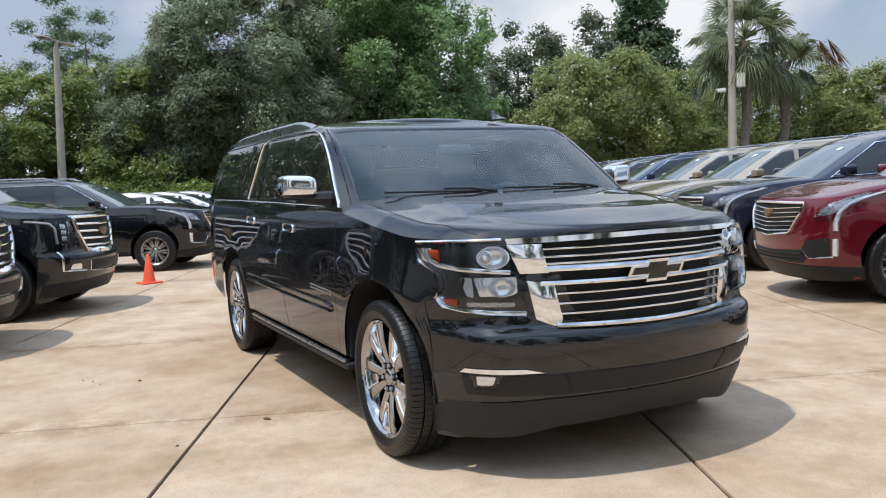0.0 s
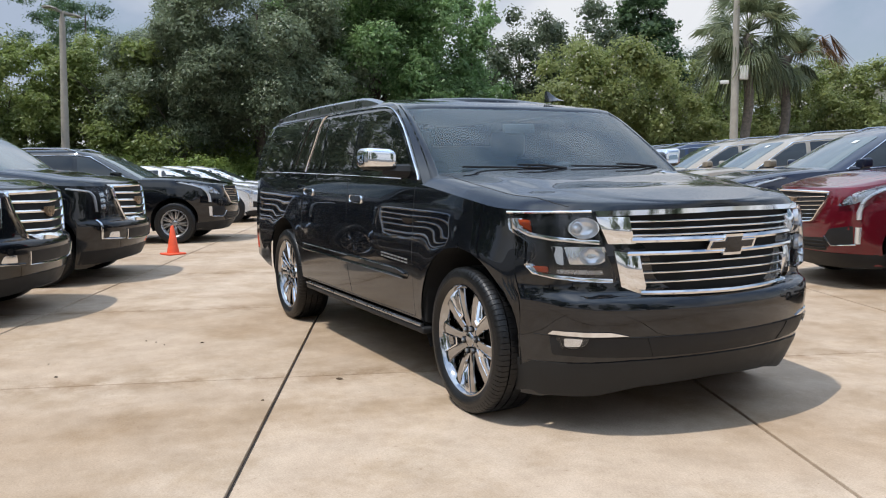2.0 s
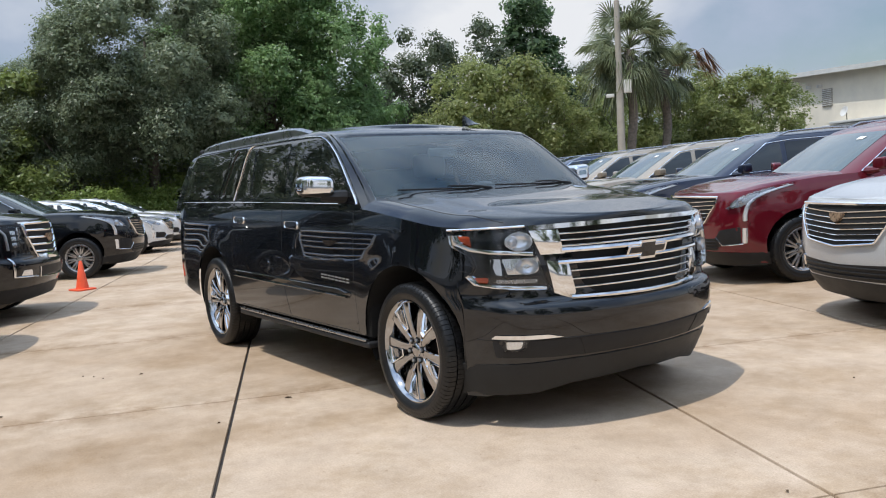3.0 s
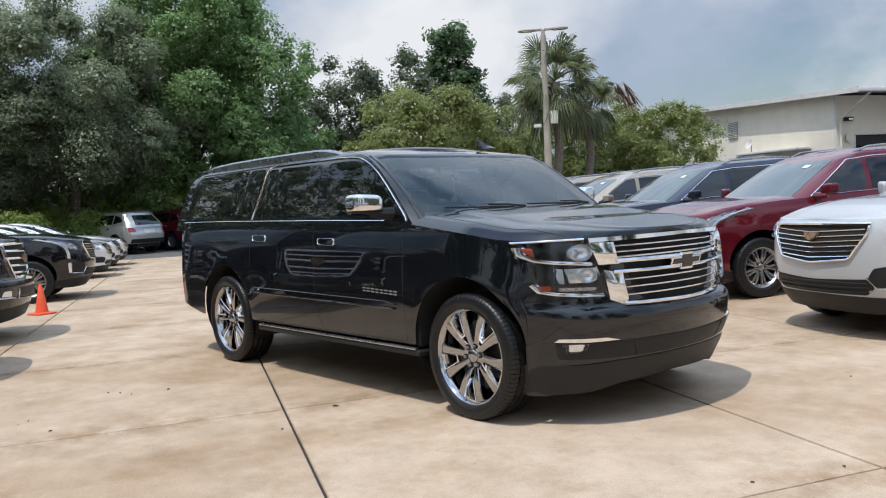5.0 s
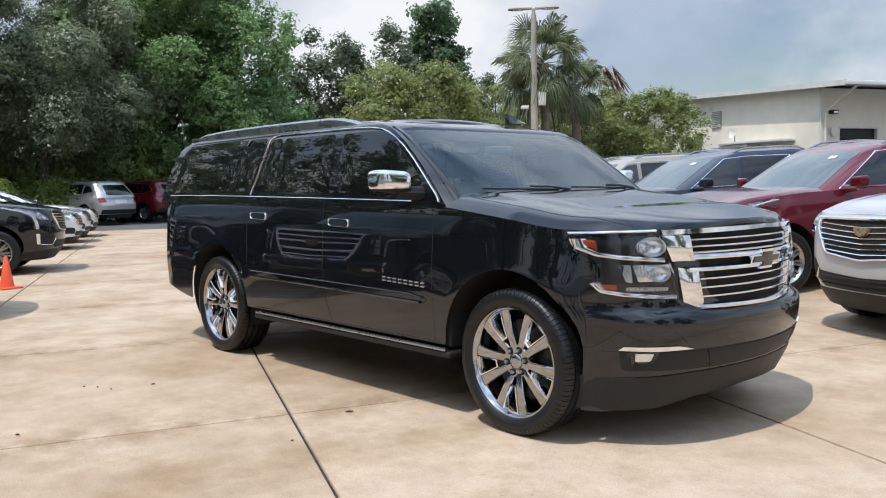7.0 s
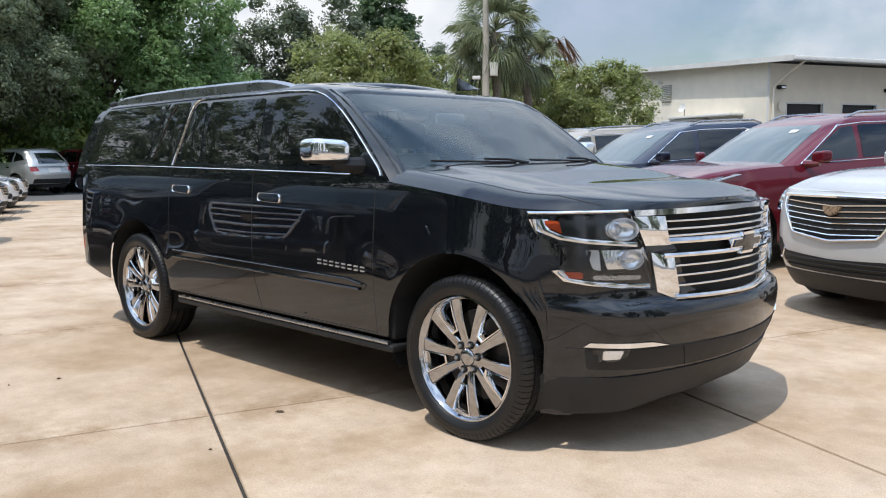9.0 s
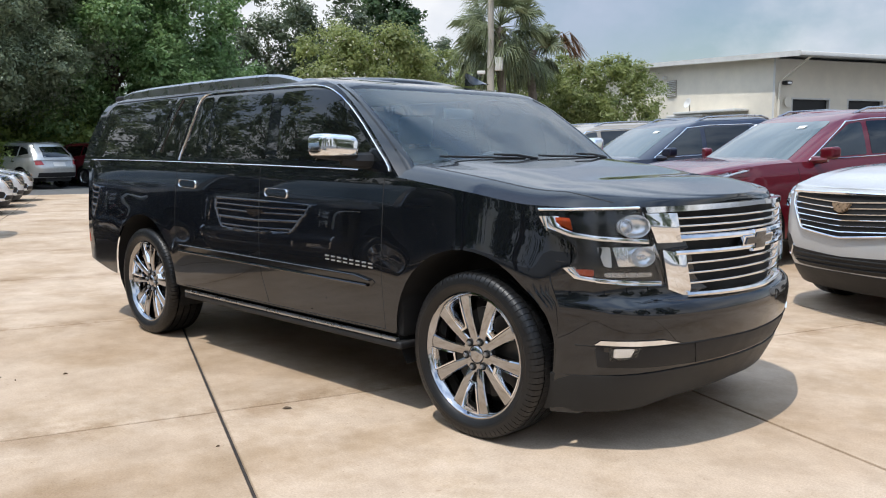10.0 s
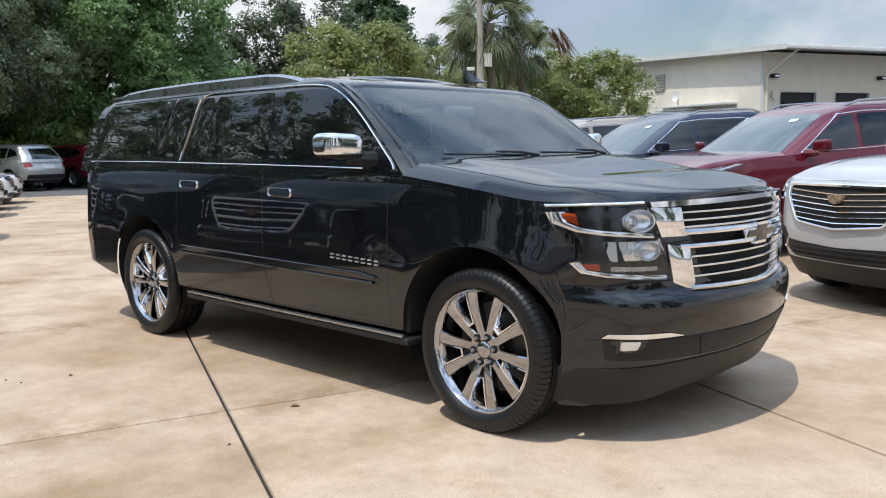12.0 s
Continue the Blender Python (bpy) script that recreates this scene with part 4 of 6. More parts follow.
CROSSOVER = dict(
    color=RED, wb=2.857, dia=.735, arch=.425, track=1.64, lip=.24, sill=.30, tail=.40, x1=-3.45, x0=0.0, nose=.86, cowl=-.42, hood_bump=.02, a=.24,
    xf=((.2, .74), (.3, .82), (.45, .91), (.62, .935), (.78, .925), (.92, .895), (1.02, .845), (1.09, .78)),
    xr=((.3, -3.7), (.5, -3.86), (.75, -3.88), (.85, -3.83), (1.1, -3.74)),
    w=((.2, .88), (.35, .91), (.6, .935), (.8, .945), (.95, .93), (1.05, .905), (1.12, .88)),
    top=((-3.9, 1.15), (-2.6, 1.14), (-.9, 1.115), (-.4, 1.115), (0, 1.10), (.4, 1.065), (.65, 1.035), (.95, 1.02)),
    wheels=W_SMALL,
    cab=dict(
        levels=(1.02, 1.08, 1.16, 1.26, 1.36, 1.46, 1.53, 1.58, 1.61, 1.63, 1.645),
        xf=((1.02, -.28), (1.2, -.66), (1.4, -1.05), (1.53, -1.32), (1.6, -1.52), (1.645, -1.8)),
        x0=((1.02, -.62), (1.2, -.92), (1.4, -1.26), (1.53, -1.52), (1.6, -1.72), (1.645, -2.0)),
        xr=((1.02, -3.80), (1.2, -3.72), (1.4, -3.52), (1.53, -3.40), (1.6, -3.36), (1.645, -3.2)),
        x1=((1.02, -3.55), (1.2, -3.44), (1.4, -3.24), (1.53, -3.12), (1.6, -3.04), (1.645, -2.9)),
        w=((1.02, .905), (1.12, .875), (1.35, .80), (1.5, .735), (1.58, .69), (1.62, .64), (1.645, .57)),
        crown=.025, deck_x=-3.4,
        windows=(((-.86, 1.145), (-1.68, 1.155), (-1.72, 1.52), (-1.52, 1.50), (-1.28, 1.38)), ((-1.76, 1.155), (-2.62, 1.17), (-2.66, 1.525), (-1.80, 1.525)), ((-2.70, 1.18), (-3.25, 1.26), (-3.08, 1.42), (-2.73, 1.52))),
        chrome_line=((-.80, 1.125), (-2.0, 1.135), (-2.9, 1.16), (-3.32, 1.24), (-3.1, 1.45), (-2.7, 1.545), (-1.9, 1.55), (-1.5, 1.525), (-1.2, 1.36), (-.80, 1.125)),
        windscreen=((-.74, 1.05), (.74, 1.05), (.60, 1.54), (-.60, 1.54)),
        rear_window=((-.60, 1.12), (.60, 1.12), (.50, 1.50), (-.50, 1.50)),
        a=.45, p=9))

BROAD_SUV = dict(BIG_SUV, wb=2.946, x1=-3.9, tail=.42, wheels=W_BIG, arch=.475,
                xr=((.35, -4.02), (.5, -4.16), (.72, -4.18), (.8, -4.13), (1.33, -4.08)),
                cab=dict(BIG_CAB,
                         xr=((1.26, -4.08), (1.5, -4.02), (1.74, -3.88), (1.80, -3.82), (1.862, -3.60)),
                         x1=((1.26, -3.90), (1.5, -3.84), (1.74, -3.70), (1.80, -3.62), (1.862, -3.40)), deck_x=-3.7,
                         windows=BIG_CAB["windows"][:2] + (((-2.42, 1.365), (-2.62, 1.37), (-2.52, 1.775), (-2.47, 1.775)), ((-2.86, 1.38), (-3.72, 1.39), (-3.55, 1.765), (-2.72, 1.785))),
                         belt_line=((-3.86, 1.338), (-2.8, 1.328), (-1.76, 1.315), (-.74, 1.30))))

SEDAN = dict(CROSSOVER, wb=2.91, dia=.67, arch=.385, track=1.56, color=WHITE_SHADED, lip=.18, sill=.22, tail=.30, x1=-3.5,
             xf=((.15, .72), (.3, .82), (.45, .86), (.6, .86), (.7, .83), (.8, .74)),
             xr=((.2, -3.7), (.5, -3.98), (.75, -4.0), (.9, -3.98), (1.0, -3.95)),
             w=((.15, .85), (.35, .89), (.6, .915), (.75, .915), (.85, .90), (.95, .875)),
             top=((-4.0, .99), (-2.8, .98), (-.9, .92), (-.4, .905), (0, .865), (.4, .80), (.65, .765), (.9, .755)),
             cab=dict(
                 levels=(.84, .90, .97, 1.05, 1.13, 1.22, 1.29, 1.34, 1.37, 1.395, 1.41),
                 xf=((.84, -.25), (1.05, -.78), (1.22, -1.2), (1.34, -1.55), (1.41, -2.0)),
                 x0=((.84, -.55), (1.05, -1.0), (1.22, -1.38), (1.34, -1.72), (1.41, -2.1)),
                 xr=((.84, -3.75), (1.05, -3.42), (1.22, -3.1), (1.34, -2.85), (1.41, -2.5)),
                 x1=((.84, -3.5), (1.05, -3.2), (1.22, -2.9), (1.34, -2.65), (1.41, -2.35)),
                 w=((.84, .88), (.95, .85), (1.15, .76), (1.28, .68), (1.36, .61), (1.41, .5)),
                 crown=.02, deck_x=-2.6,
                 windows=(((-.80, .965), (-1.62, .975), (-1.66, 1.30), (-1.48, 1.285), (-1.25, 1.19)), ((-1.70, .975), (-2.58, .99), (-2.52, 1.25), (-2.2, 1.30), (-1.74, 1.305))),
                 chrome_line=((-.72, .945), (-1.7, .955), (-2.7, .975), (-2.62, 1.2), (-2.2, 1.325), (-1.55, 1.315), (-1.2, 1.2), (-.72, .945)),
                 windscreen=((-.70, .90), (.70, .90), (.52, 1.32), (-.52, 1.32)),
                 rear_window=((-.6, .98), (.6, .98), (.45, 1.3), (-.45, 1.3)),
                 a=.45, p=9))



# ---------------------------------------------------------------- details of the cars
def joined(*bms):
    """Several bmeshes as one."""
    out = bmesh.new()
    for b in bms:
        me = bpy.data.meshes.new("tmp")
        b.to_mesh(me)
        b.free()
        out.from_mesh(me)
        bpy.data.meshes.remove(me)
    return out


def mirror_pair(e, x, z, y_in, y_out, length, height, cap, low):
    """Door mirrors: a shell with a cap, a dark lower half, a glass and an arm."""
    for s in (-1, 1):
        bm = bmesh.new()
        rings = []
        n, k = 40, 14
        for q in range(k + 1):
            f = -1 + 2 * q / k
            y = (y_in + .03 + y_out) / 2 + (y_out - y_in - .03) / 2 * math.sin(f * math.pi / 2)
            size = max(.02, (1 - abs(math.sin(f * math.pi / 2)) ** 7)) ** (1 / 3)
            taper = 1 - .10 * (f + 1) / 2
            ring = []
            for i in range(n):
                a = 2 * math.pi * i / n
                cx, cz = math.cos(a), math.sin(a)
                px = math.copysign(abs(cx) ** .5, cx) * length * .275 * (.35 + .65 * size)
                pz = math.copysign(abs(cz) ** .38, cz) * height / 2 * size * taper
                ring.append(bm.verts.new((x + px - .035 * (f + 1), s * y, z + pz + .012 * (f + 1))))
            rings.append(ring)
        for a, b in zip(rings, rings[1:]):
            for i in range(n):
                bm.faces.new((a[i], a[(i + 1) % n], b[(i + 1) % n], b[i]))
        bm.faces.new(rings[0])
        bm.faces.new(rings[-1])
        lowbm = bm.copy()
        for b, keep_low in ((bm, False), (lowbm, True)):
            bmesh.ops.bisect_plane(b, geom=b.verts[:] + b.edges[:] + b.faces[:], plane_co=(0, 0, z - height * .22), plane_no=(0, 0, 1), clear_inner=not keep_low, clear_outer=keep_low)
        mir = part("door_mirror", lowbm, low, e, "dark lower mirror housing")
        part("cap", bm, cap, mir, "bright mirror cap" if cap is CHROME else "")
        g = bmesh.new()
        box(g, x - length * .30, x - length * .275, s * (y_in + .05), s * (y_out - .02), z - height * .4, z + height * .4, .008)
        part("mirror_glass", g, GLASS, mir)
        a = bmesh.new()
        tube(a, [(x + .06, s * (y_in - .10), z - height * .45), (x + .03, s * (y_in + .02), z - height * .42), (x, s * (y_in + .10), z - height * .38)], [.05, .042, .03], 8)
        part("arm", a, low, mir)


def seams(e, sh, lines):
    for s in (-1, 1):
        for ln in lines:
            part("door_seam", strip(dense(ln, .06), sh.side(s), .006, .0012, .003, flip=s > 0), VOID, e)


def door_handles(e, sh, spots, finish, length=.225):
    for s in (-1, 1):
        for x, z in spots:
            pj = sh.side(s)
            ring = rounded([(x - length / 2, z - .022), (x + length / 2, z - .03), (x + length / 2, z + .022), (x - length / 2, z + .026)], .02)
            h = part("door_handle", strip(ring, pj, .007, .011, .01, closed=True, flip=s > 0), finish, e, "bright door handle surround")
            part("grip", panel(rounded([(x - length * .44, z - .012), (x + length * .44, z - .018), (x + length * .44, z + .012), (x - length * .44, z + .016)], .01), pj, .012, .02, flip=s > 0), BLACK if finish is CHROME else finish, h)


def lamp(e, pj, s, outline, housing, pieces, name="headlight", label="headlight under a clear lens", lens=True, r=.015):
    """A lamp unit on the skin: housing, inner pieces and a clear lens. pieces: (name, kind, shape, material, width)."""
    h = part(name, panel(rounded(outline, r), pj, .003, .02, .05, flip=s < 0), housing, e, label)
    for nm, kind, shape, mat, wd in pieces:
        if kind == "line":
            b = strip(dense(shape, .03), pj, wd, .012, .004, flip=s < 0)
        elif kind == "plate":
            b = panel(rounded(shape, .008), pj, wd, .012, .05, flip=s < 0)
        elif kind == "bowl":
            y, z, ry, rz = shape
            p, n = pj(y, z), normal_at(pj, y, z) * s
            b = lathe(bmesh.new(), [(1, .004), (1, .027), (.95, .027), (.82, .015), (.5, .008), (.15, .006), (.0005, .006)], 28,
                      Matrix.Translation(p) @ n.to_track_quat("Z", "Y").to_matrix().to_4x4() @ Matrix.Diagonal((ry, rz, 1, 1)))
        else:
            y, z, rad = shape
            p, n = pj(y, z), normal_at(pj, y, z) * s
            b = lathe(bmesh.new(), [(rad * 1.25, 0), (rad * 1.22, .018), (rad * 1.02, .02), (rad * .98, .012), (rad * .8, .02), (rad * .45, .027), (.0005, .03)], 24,
                      Matrix.Translation(p) @ n.to_track_quat("Z", "Y").to_matrix().to_4x4())
        part(nm, b, mat, h)
    if lens:
        part("lens", panel(rounded(outline, r), pj, .034, .028, .05, flip=s < 0), LAMP_GLASS, h)
    return h


def dress_big_car(e, sh, cs):
    """Face, trim and fittings of the long black car in the aisle."""
    for s in (-1, 1):
        pj = lambda a, z, s=s: sh.front(s * a, z)
        outline = [(.893, 1.128), (.655, 1.128), (.62, .985), (.562, .795), (.74, .808), (.845, .838), (.868, .875), (.848, .93), (.852, .985), (.892, 1.045)]
        lamp(e, pj, s, outline, LAMP_DARK, (
            ("light_bar", "line", ((.885, 1.108), (.882, 1.06), (.852, 1.028), (.80, 1.013), (.633, .995)), CHROME, .032),
            ("light_bar", "line", ((.866, .882), (.85, .84), (.80, .825), (.70, .813), (.58, .806)), CHROME, .030),
            ("turn_lens", "plate", ((.882, 1.103), (.852, 1.103), (.850, 1.045), (.872, 1.072)), AMBER, .013),
            ("turn_lens", "plate", ((.862, .874), (.815, .876), (.815, .845), (.848, .850)), AMBER, .013),
            ("reflector", "bowl", (.690, 1.064, .070, .052), LAMP_WHITE, 0),
            ("projector", "round", (.720, 1.064, .029), LAMP_WHITE, 0),
            ("reflector", "plate", ((.805, .975), (.770, .975), (.768, .882), (.790, .890)), LAMP_WHITE, .006),
            ("reflector", "plate", ((.765, .974), (.612, .974), (.610, .905), (.632, .890), (.748, .888)), LAMP_FACET, .008),
            ("reflector", "bowl", (.668, .930, .058, .044), LAMP_WHITE, 0),
            ("reflector", "plate", ((.79, .862), (.62, .858), (.622, .838), (.79, .842)), SATIN, .010)))
        part("headlight_trim", strip(dense([(.897, 1.137), (.80, 1.143), (.652, 1.146)], .04), pj, .019, .012, .01, flip=s < 0), CHROME, e, "chrome strip over the headlight")
        # fog lamp
        f = part("fog_lamp", panel(rounded([(.795, .533), (.70, .533), (.712, .476), (.785, .470)], .008), pj, .006, .02, .04, flip=s < 0), LAMP_DARK, e, "small clear fog lamp")
        part("reflector", panel(rounded([(.782, .526), (.722, .526), (.728, .486), (.776, .482)], .008), pj, .010, .01, .04, flip=s < 0), LAMP_FACET, f)
        part("lens", panel(rounded([(.795, .533), (.70, .533), (.712, .476), (.785, .470)], .008), pj, .016, .006, .04, flip=s < 0), LAMP_GLASS, f)
        part("fog_trim", panel([(.826, .540), (.815, .560), (.62, .560), (.54, .540), (.715, .537)], pj, .010, .025, .05, flip=s < 0), CHROME, e, "chrome strip over the fog lamp")
    pj = sh.front
    part("lower_grille", panel(rounded([(-.825, .528), (-.805, .432), (-.4, .420), (.4, .420), (.805, .432), (.825, .528), (.44, .524), (-.44, .524)], .012), pj, .004, .012, .05), PLASTIC, e, "black lower grille panel")
    for s in (-1, 1):
        part("panel_seam", strip(dense([(s * .45, .522), (s * .40, .425)], .03), pj, .005, .006, .002), VOID, e)
    part("bumper_seam", strip(dense([(-.86, .533), (-.6, .531), (0, .524), (.6, .531), (.86, .533)], .05), pj, .007, .004, .003), VOID, e)
    part("valance", panel([(-.89, .386), (-.86, .388), (-.5, .404), (0, .408), (.5, .404), (.86, .388), (.89, .386), (.87, .20), (.6, .21), (.42, .25), (0, .27), (-.42, .25), (-.6, .21), (-.87, .20)], pj, .008, .02, .05), TRIM_GREY, e, "matte charcoal lower bumper")
    for s in (-1, 1):
        x1 = sh.front(.872, .905).x
        part("bumper_gap", strip(dense([(.425, .908), (x1, .905)], .03), sh.side(s), .005, .001, .003, flip=s > 0), VOID, e)
    # grille
    g = lambda y, z: Vector((.905 - .46 * y * y - .05 * max(0, z - 1.05), y, z))
    gr = part("grille", panel([(-.63, 1.14), (.63, 1.14), (.57, .96), (.53, .79), (.43, .745), (-.43, .745), (-.53, .79), (-.57, .96)], g, -.028, .02, .08), VOID, e, "black grille with chrome bars and surround")
    up = [panel([(-.648, 1.150), (-.3, 1.157), (0, 1.160), (.3, 1.157), (.648, 1.150), (.64, 1.124), (.515, 1.127), (0, 1.139), (-.515, 1.127), (-.64, 1.124)], g, .016, .05, .06, chamfer=.005),
          strip([(-.50 + i * .05, 1.005) for i in range(21)], g, .036, .020, .04)]
    lo = [strip([(-.52 + i * .052, .941) for i in range(21)], g, .032, .020, .04),
          strip([(-.46 + i * .046, .746 - .006 * (1 - abs(i - 10) / 10)) for i in range(21)], g, .034, .020, .05)]
    for s in (-1, 1):
        q = lambda a, z, s=s: g(s * a, z)
        up.append(panel([(.646, 1.122), (.510, 1.120), (.494, 1.022), (.484, .988), (.598, .988)], q, .016, .05, .06, flip=s < 0, chamfer=.014))
        lo.append(panel([(.572, .956), (.466, .930), (.436, .776), (.446, .732), (.541, .775)], q, .016, .05, .06, flip=s < 0, chamfer=.014))
    part("upper_surround", joined(*up), CHROME, gr, "chrome upper grille surround")
    part("lower_surround", joined(*lo), CHROME, gr, "chrome lower grille surround")
    for z, w in ((1.100, .508), (1.064, .502), (1.032, .498), (.893, .455), (.847, .450), (.800, .446)):
        part("grille_bar", strip([(-w + 2 * w * i / 14, z - .004 * abs(i - 7) / 7) for i in range(15)], g, .013, .004, .03), CHROME, gr, "chrome grille bar")
    bow = [(-.155, .950), (-.135, .994), (-.058, .994), (-.046, 1.022), (.064, 1.022), (.052, .994), (.155, .994), (.135, .950), (.058, .950), (.046, .918), (-.064, .918), (-.052, .950)]
    bd = part("emblem", panel(bow, g, .026, .03, .2), CHROME, gr, "plain chrome and black emblem")
    part("emblem_face", panel([(p[0] * .86, .970 + (p[1] - .970) * .74) for p in bow], g, .030, .01, .2), BLACK, bd)
    # flanks
    seams(e, sh, (((-.612, 1.262), (-.612, .74), (-.600, .455)), ((-1.755, 1.30), (-1.737, .64), (-1.675, .455)), ((-2.79, 1.315), (-2.80, 1.0), (-2.795, .80), (-2.74, .66)),
                  ((-.60, .452), (-1.70, .448), (-2.70, .450))))
    door_handles(e, sh, ((-1.565, 1.150), (-2.625, 1.178)), CHROME)
    for s in (-1, 1):
        side = sh.side(s)
        mould = joined(panel([(-2.74, .690), (-2.72, .748), (-.80, .734), (-.69, .716), (-.665, .700), (-.70, .672)], side, .010, .018, .09, flip=s > 0, chamfer=.008),
                       strip(dense([(-2.72, .742), (-.82, .727), (-.70, .708)], .08), side, .012, .017, .004, flip=s > 0),
                       strip(dense([(-2.73, .697), (-.72, .679)], .08), side, .020, .019, .004, flip=s > 0))
        part("door_moulding", mould, BLACK, e, "body-coloured door moulding")
        b = part("name_badge", strip([(-1.085, .800), (-.655, .786)], sh.side(s), .004, .001, .001, flip=s > 0), BLACK, e, "row of small plain chrome letters-sized bars")
        for i in range(8):
            x0 = -1.078 + i * .0525
            z0 = .801 - i * .0018
            for dz in (-.0105, .0105):
                part("bar", panel([(x0, z0 + dz - .004), (x0 + .031, z0 + dz - .0045), (x0 + .031, z0 + dz + .0035), (x0, z0 + dz + .004)], sh.side(s), .006, .007, flip=s > 0, chamfer=.002), BADGE, b)
        part("small_badge", panel([(-2.96, 1.372), (-2.88, 1.371), (-2.88, 1.392), (-2.96, 1.393)], cs.side(s), .012, .008, flip=s > 0), SATIN, e)
        part("pillar_trim", strip(dense([(-3.06, 1.40), (-2.90, 1.78)], .05), cs.side(s), .022, .012, .006, flip=s > 0), BLACK, e)
        # running board
        bm = bmesh.new()
        box(bm, -2.70, -.47, min(s * .80, s * .988), max(s * .80, s * .982), .360, .400, .012, 3)
        rb = part("running_board", bm, PLASTIC, e, "charcoal running board with a bright edge")
        bm = bmesh.new()
        box(bm, -2.68, -.50, min(s * .965, s * .994), max(s * .965, s * .994), .402, .420, .005, 2)
        part("edge_strip", bm, SATIN, rb)
        # roof rail
        bm = bmesh.new()
        pts = [(-1.56, 1.838), (-1.68, 1.868), (-1.82, 1.892), (-1.96, 1.902), (-2.3, 1.906), (-2.9, 1.908), (-3.5, 1.902), (-3.85, 1.888), (-3.98, 1.868), (-4.08, 1.835)]
        rows = []
        for x, z in pts:
            rows.append([bm.verts.new((x, s * (.745 + dy), zz)) for dy, zz in ((-.036, 1.79), (-.030, z - .016), (-.014, z), (.014, z), (.030, z - .016), (.036, 1.79))])
        for a, b in zip(rows, rows[1:]):
            for k in range(5):
                bm.faces.new((a[k], b[k], b[k + 1], a[k + 1]))
        bm.faces.new(rows[0])
        bm.faces.new(rows[-1])
        rl = part("roof_rail", bm, SATIN, e, "satin silver roof rail")
        part("end_cap", box(bmesh.new(), -4.13, -3.97, s * .745 - .035, s * .745 + .035, 1.79, 1.862, .02, 3), PLASTIC, rl, "black rear end cap")
        part("tail_light", panel(rounded([(.70, .96), (.90, .96), (.90, 1.32), (.76, 1.32)], .03), lambda a, z, s=s: sh.rear(s * a, z), .01, .02, .05, flip=s > 0), RED_LENS, e, "red tail light")
        part("roof_seam", strip(dense([(-1.5, 1.8), (-2.5, 1.815), (-4.0, 1.80)], .1), cs.side(s), .008, .001, .002, flip=s > 0), VOID, e)
    mirror_pair(e, -.80, 1.412, .985, 1.20, .30, .145, CHROME, PLASTIC)
    # antenna fin
    bm = bmesh.new()
    prof = [(-.16, 0, .036), (-.12, .012, .034), (-.06, .03, .026), (0, .052, .017), (.05, .066, .010), (.07, .064, .006)]
    rows = []
    for x, h, w in prof:
        rows.append([bm.verts.new((-x * .9 - 1.36, .46 + dy * 1.1, 1.862 + dz * 1.35)) for dy, dz in ((-w, 0), (-w * .7, h * .6), (0, h), (w * .7, h * .6), (w, 0))])
    for a, b in zip(rows, rows[1:]):
        for j in range(4):
            bm.faces.new((a[j], b[j], b[j + 1], a[j + 1]))
    bm.faces.new(rows[-1])
    part("antenna_fin", bm, BLACK, e)
    seal = strip(dense([(-.898, 1.286), (-.80, 1.775), (-.70, 1.788), (.70, 1.788), (.80, 1.775), (.898, 1.286)], .06), cs.front, .042, .010, .004)
    part("windscreen_seal", seal, BLACK, e, "black edge band round the windscreen")
    # wipers
    for y0, y1 in ((.62, -.04), (-.10, -.74)):
        arm = bmesh.new()
        p0, p1, p2 = cs.front(y0, 1.335), cs.front((y0 + y1) / 2, 1.352), cs.front(y1, 1.362)
        n = Vector((.75, 0, .66))
        tube(arm, [p0 + n * .03, p0.lerp(p1, .5) + n * .05, p1 + n * .045], [.010, .007, .006], 6)
        w = part("wiper", arm, PLASTIC, e, "black windscreen wiper")
        bl = bmesh.new()
        tube(bl, [cs.front(y1 + (y0 - y1) * k / 8, 1.358 - .002 * k) + n * .022 for k in range(8)], .006, 6)
        part("blade", bl, PLASTIC, w)
    bm = bmesh.new()
    rows = []
    for i in range(17):
        y = -.86 + 1.72 * i / 16
        rows.append([bm.verts.new(cs.front(y, 1.262) + Vector((.05, 0, .028))), bm.verts.new(cs.front(y, 1.285) + Vector((.03, 0, .026))), bm.verts.new(cs.front(y, 1.30) + Vector((.004, 0, .0)))])
    for a, b in zip(rows, rows[1:]):
        for j in range(2):
            bm.faces.new((a[j], b[j], b[j + 1], a[j + 1]))
    part("cowl", bm, PLASTIC, e, "black plastic cowl under the windscreen")
    # what shows through the windscreen
    bm = box(bmesh.new(), -1.05, -.45, -.78, .78, .95, 1.27, .06, 3)
    part("dashboard", bm, CABIN_TRIM, e)
    sw = bmesh.new()
    tilt = Matrix.Translation((-1.18, .40, 1.22)) @ Matrix.Rotation(radians(-65), 4, "Y")
    tube(sw, [tilt @ Vector((.185 * math.cos(2 * math.pi * i / 28), .185 * math.sin(2 * math.pi * i / 28), 0)) for i in range(29)], .016, 8, False)
    st = part("steering_wheel", sw, CABIN_TRIM, e, "dark steering wheel")
    part("hub", joined(box(bmesh.new(), -.06, .06, -.07, .07, -.03, .02, .02), box(bmesh.new(), -.02, .02, -.17, .17, -.012, .008, .004)), CABIN_TRIM, st).matrix_basis = tilt
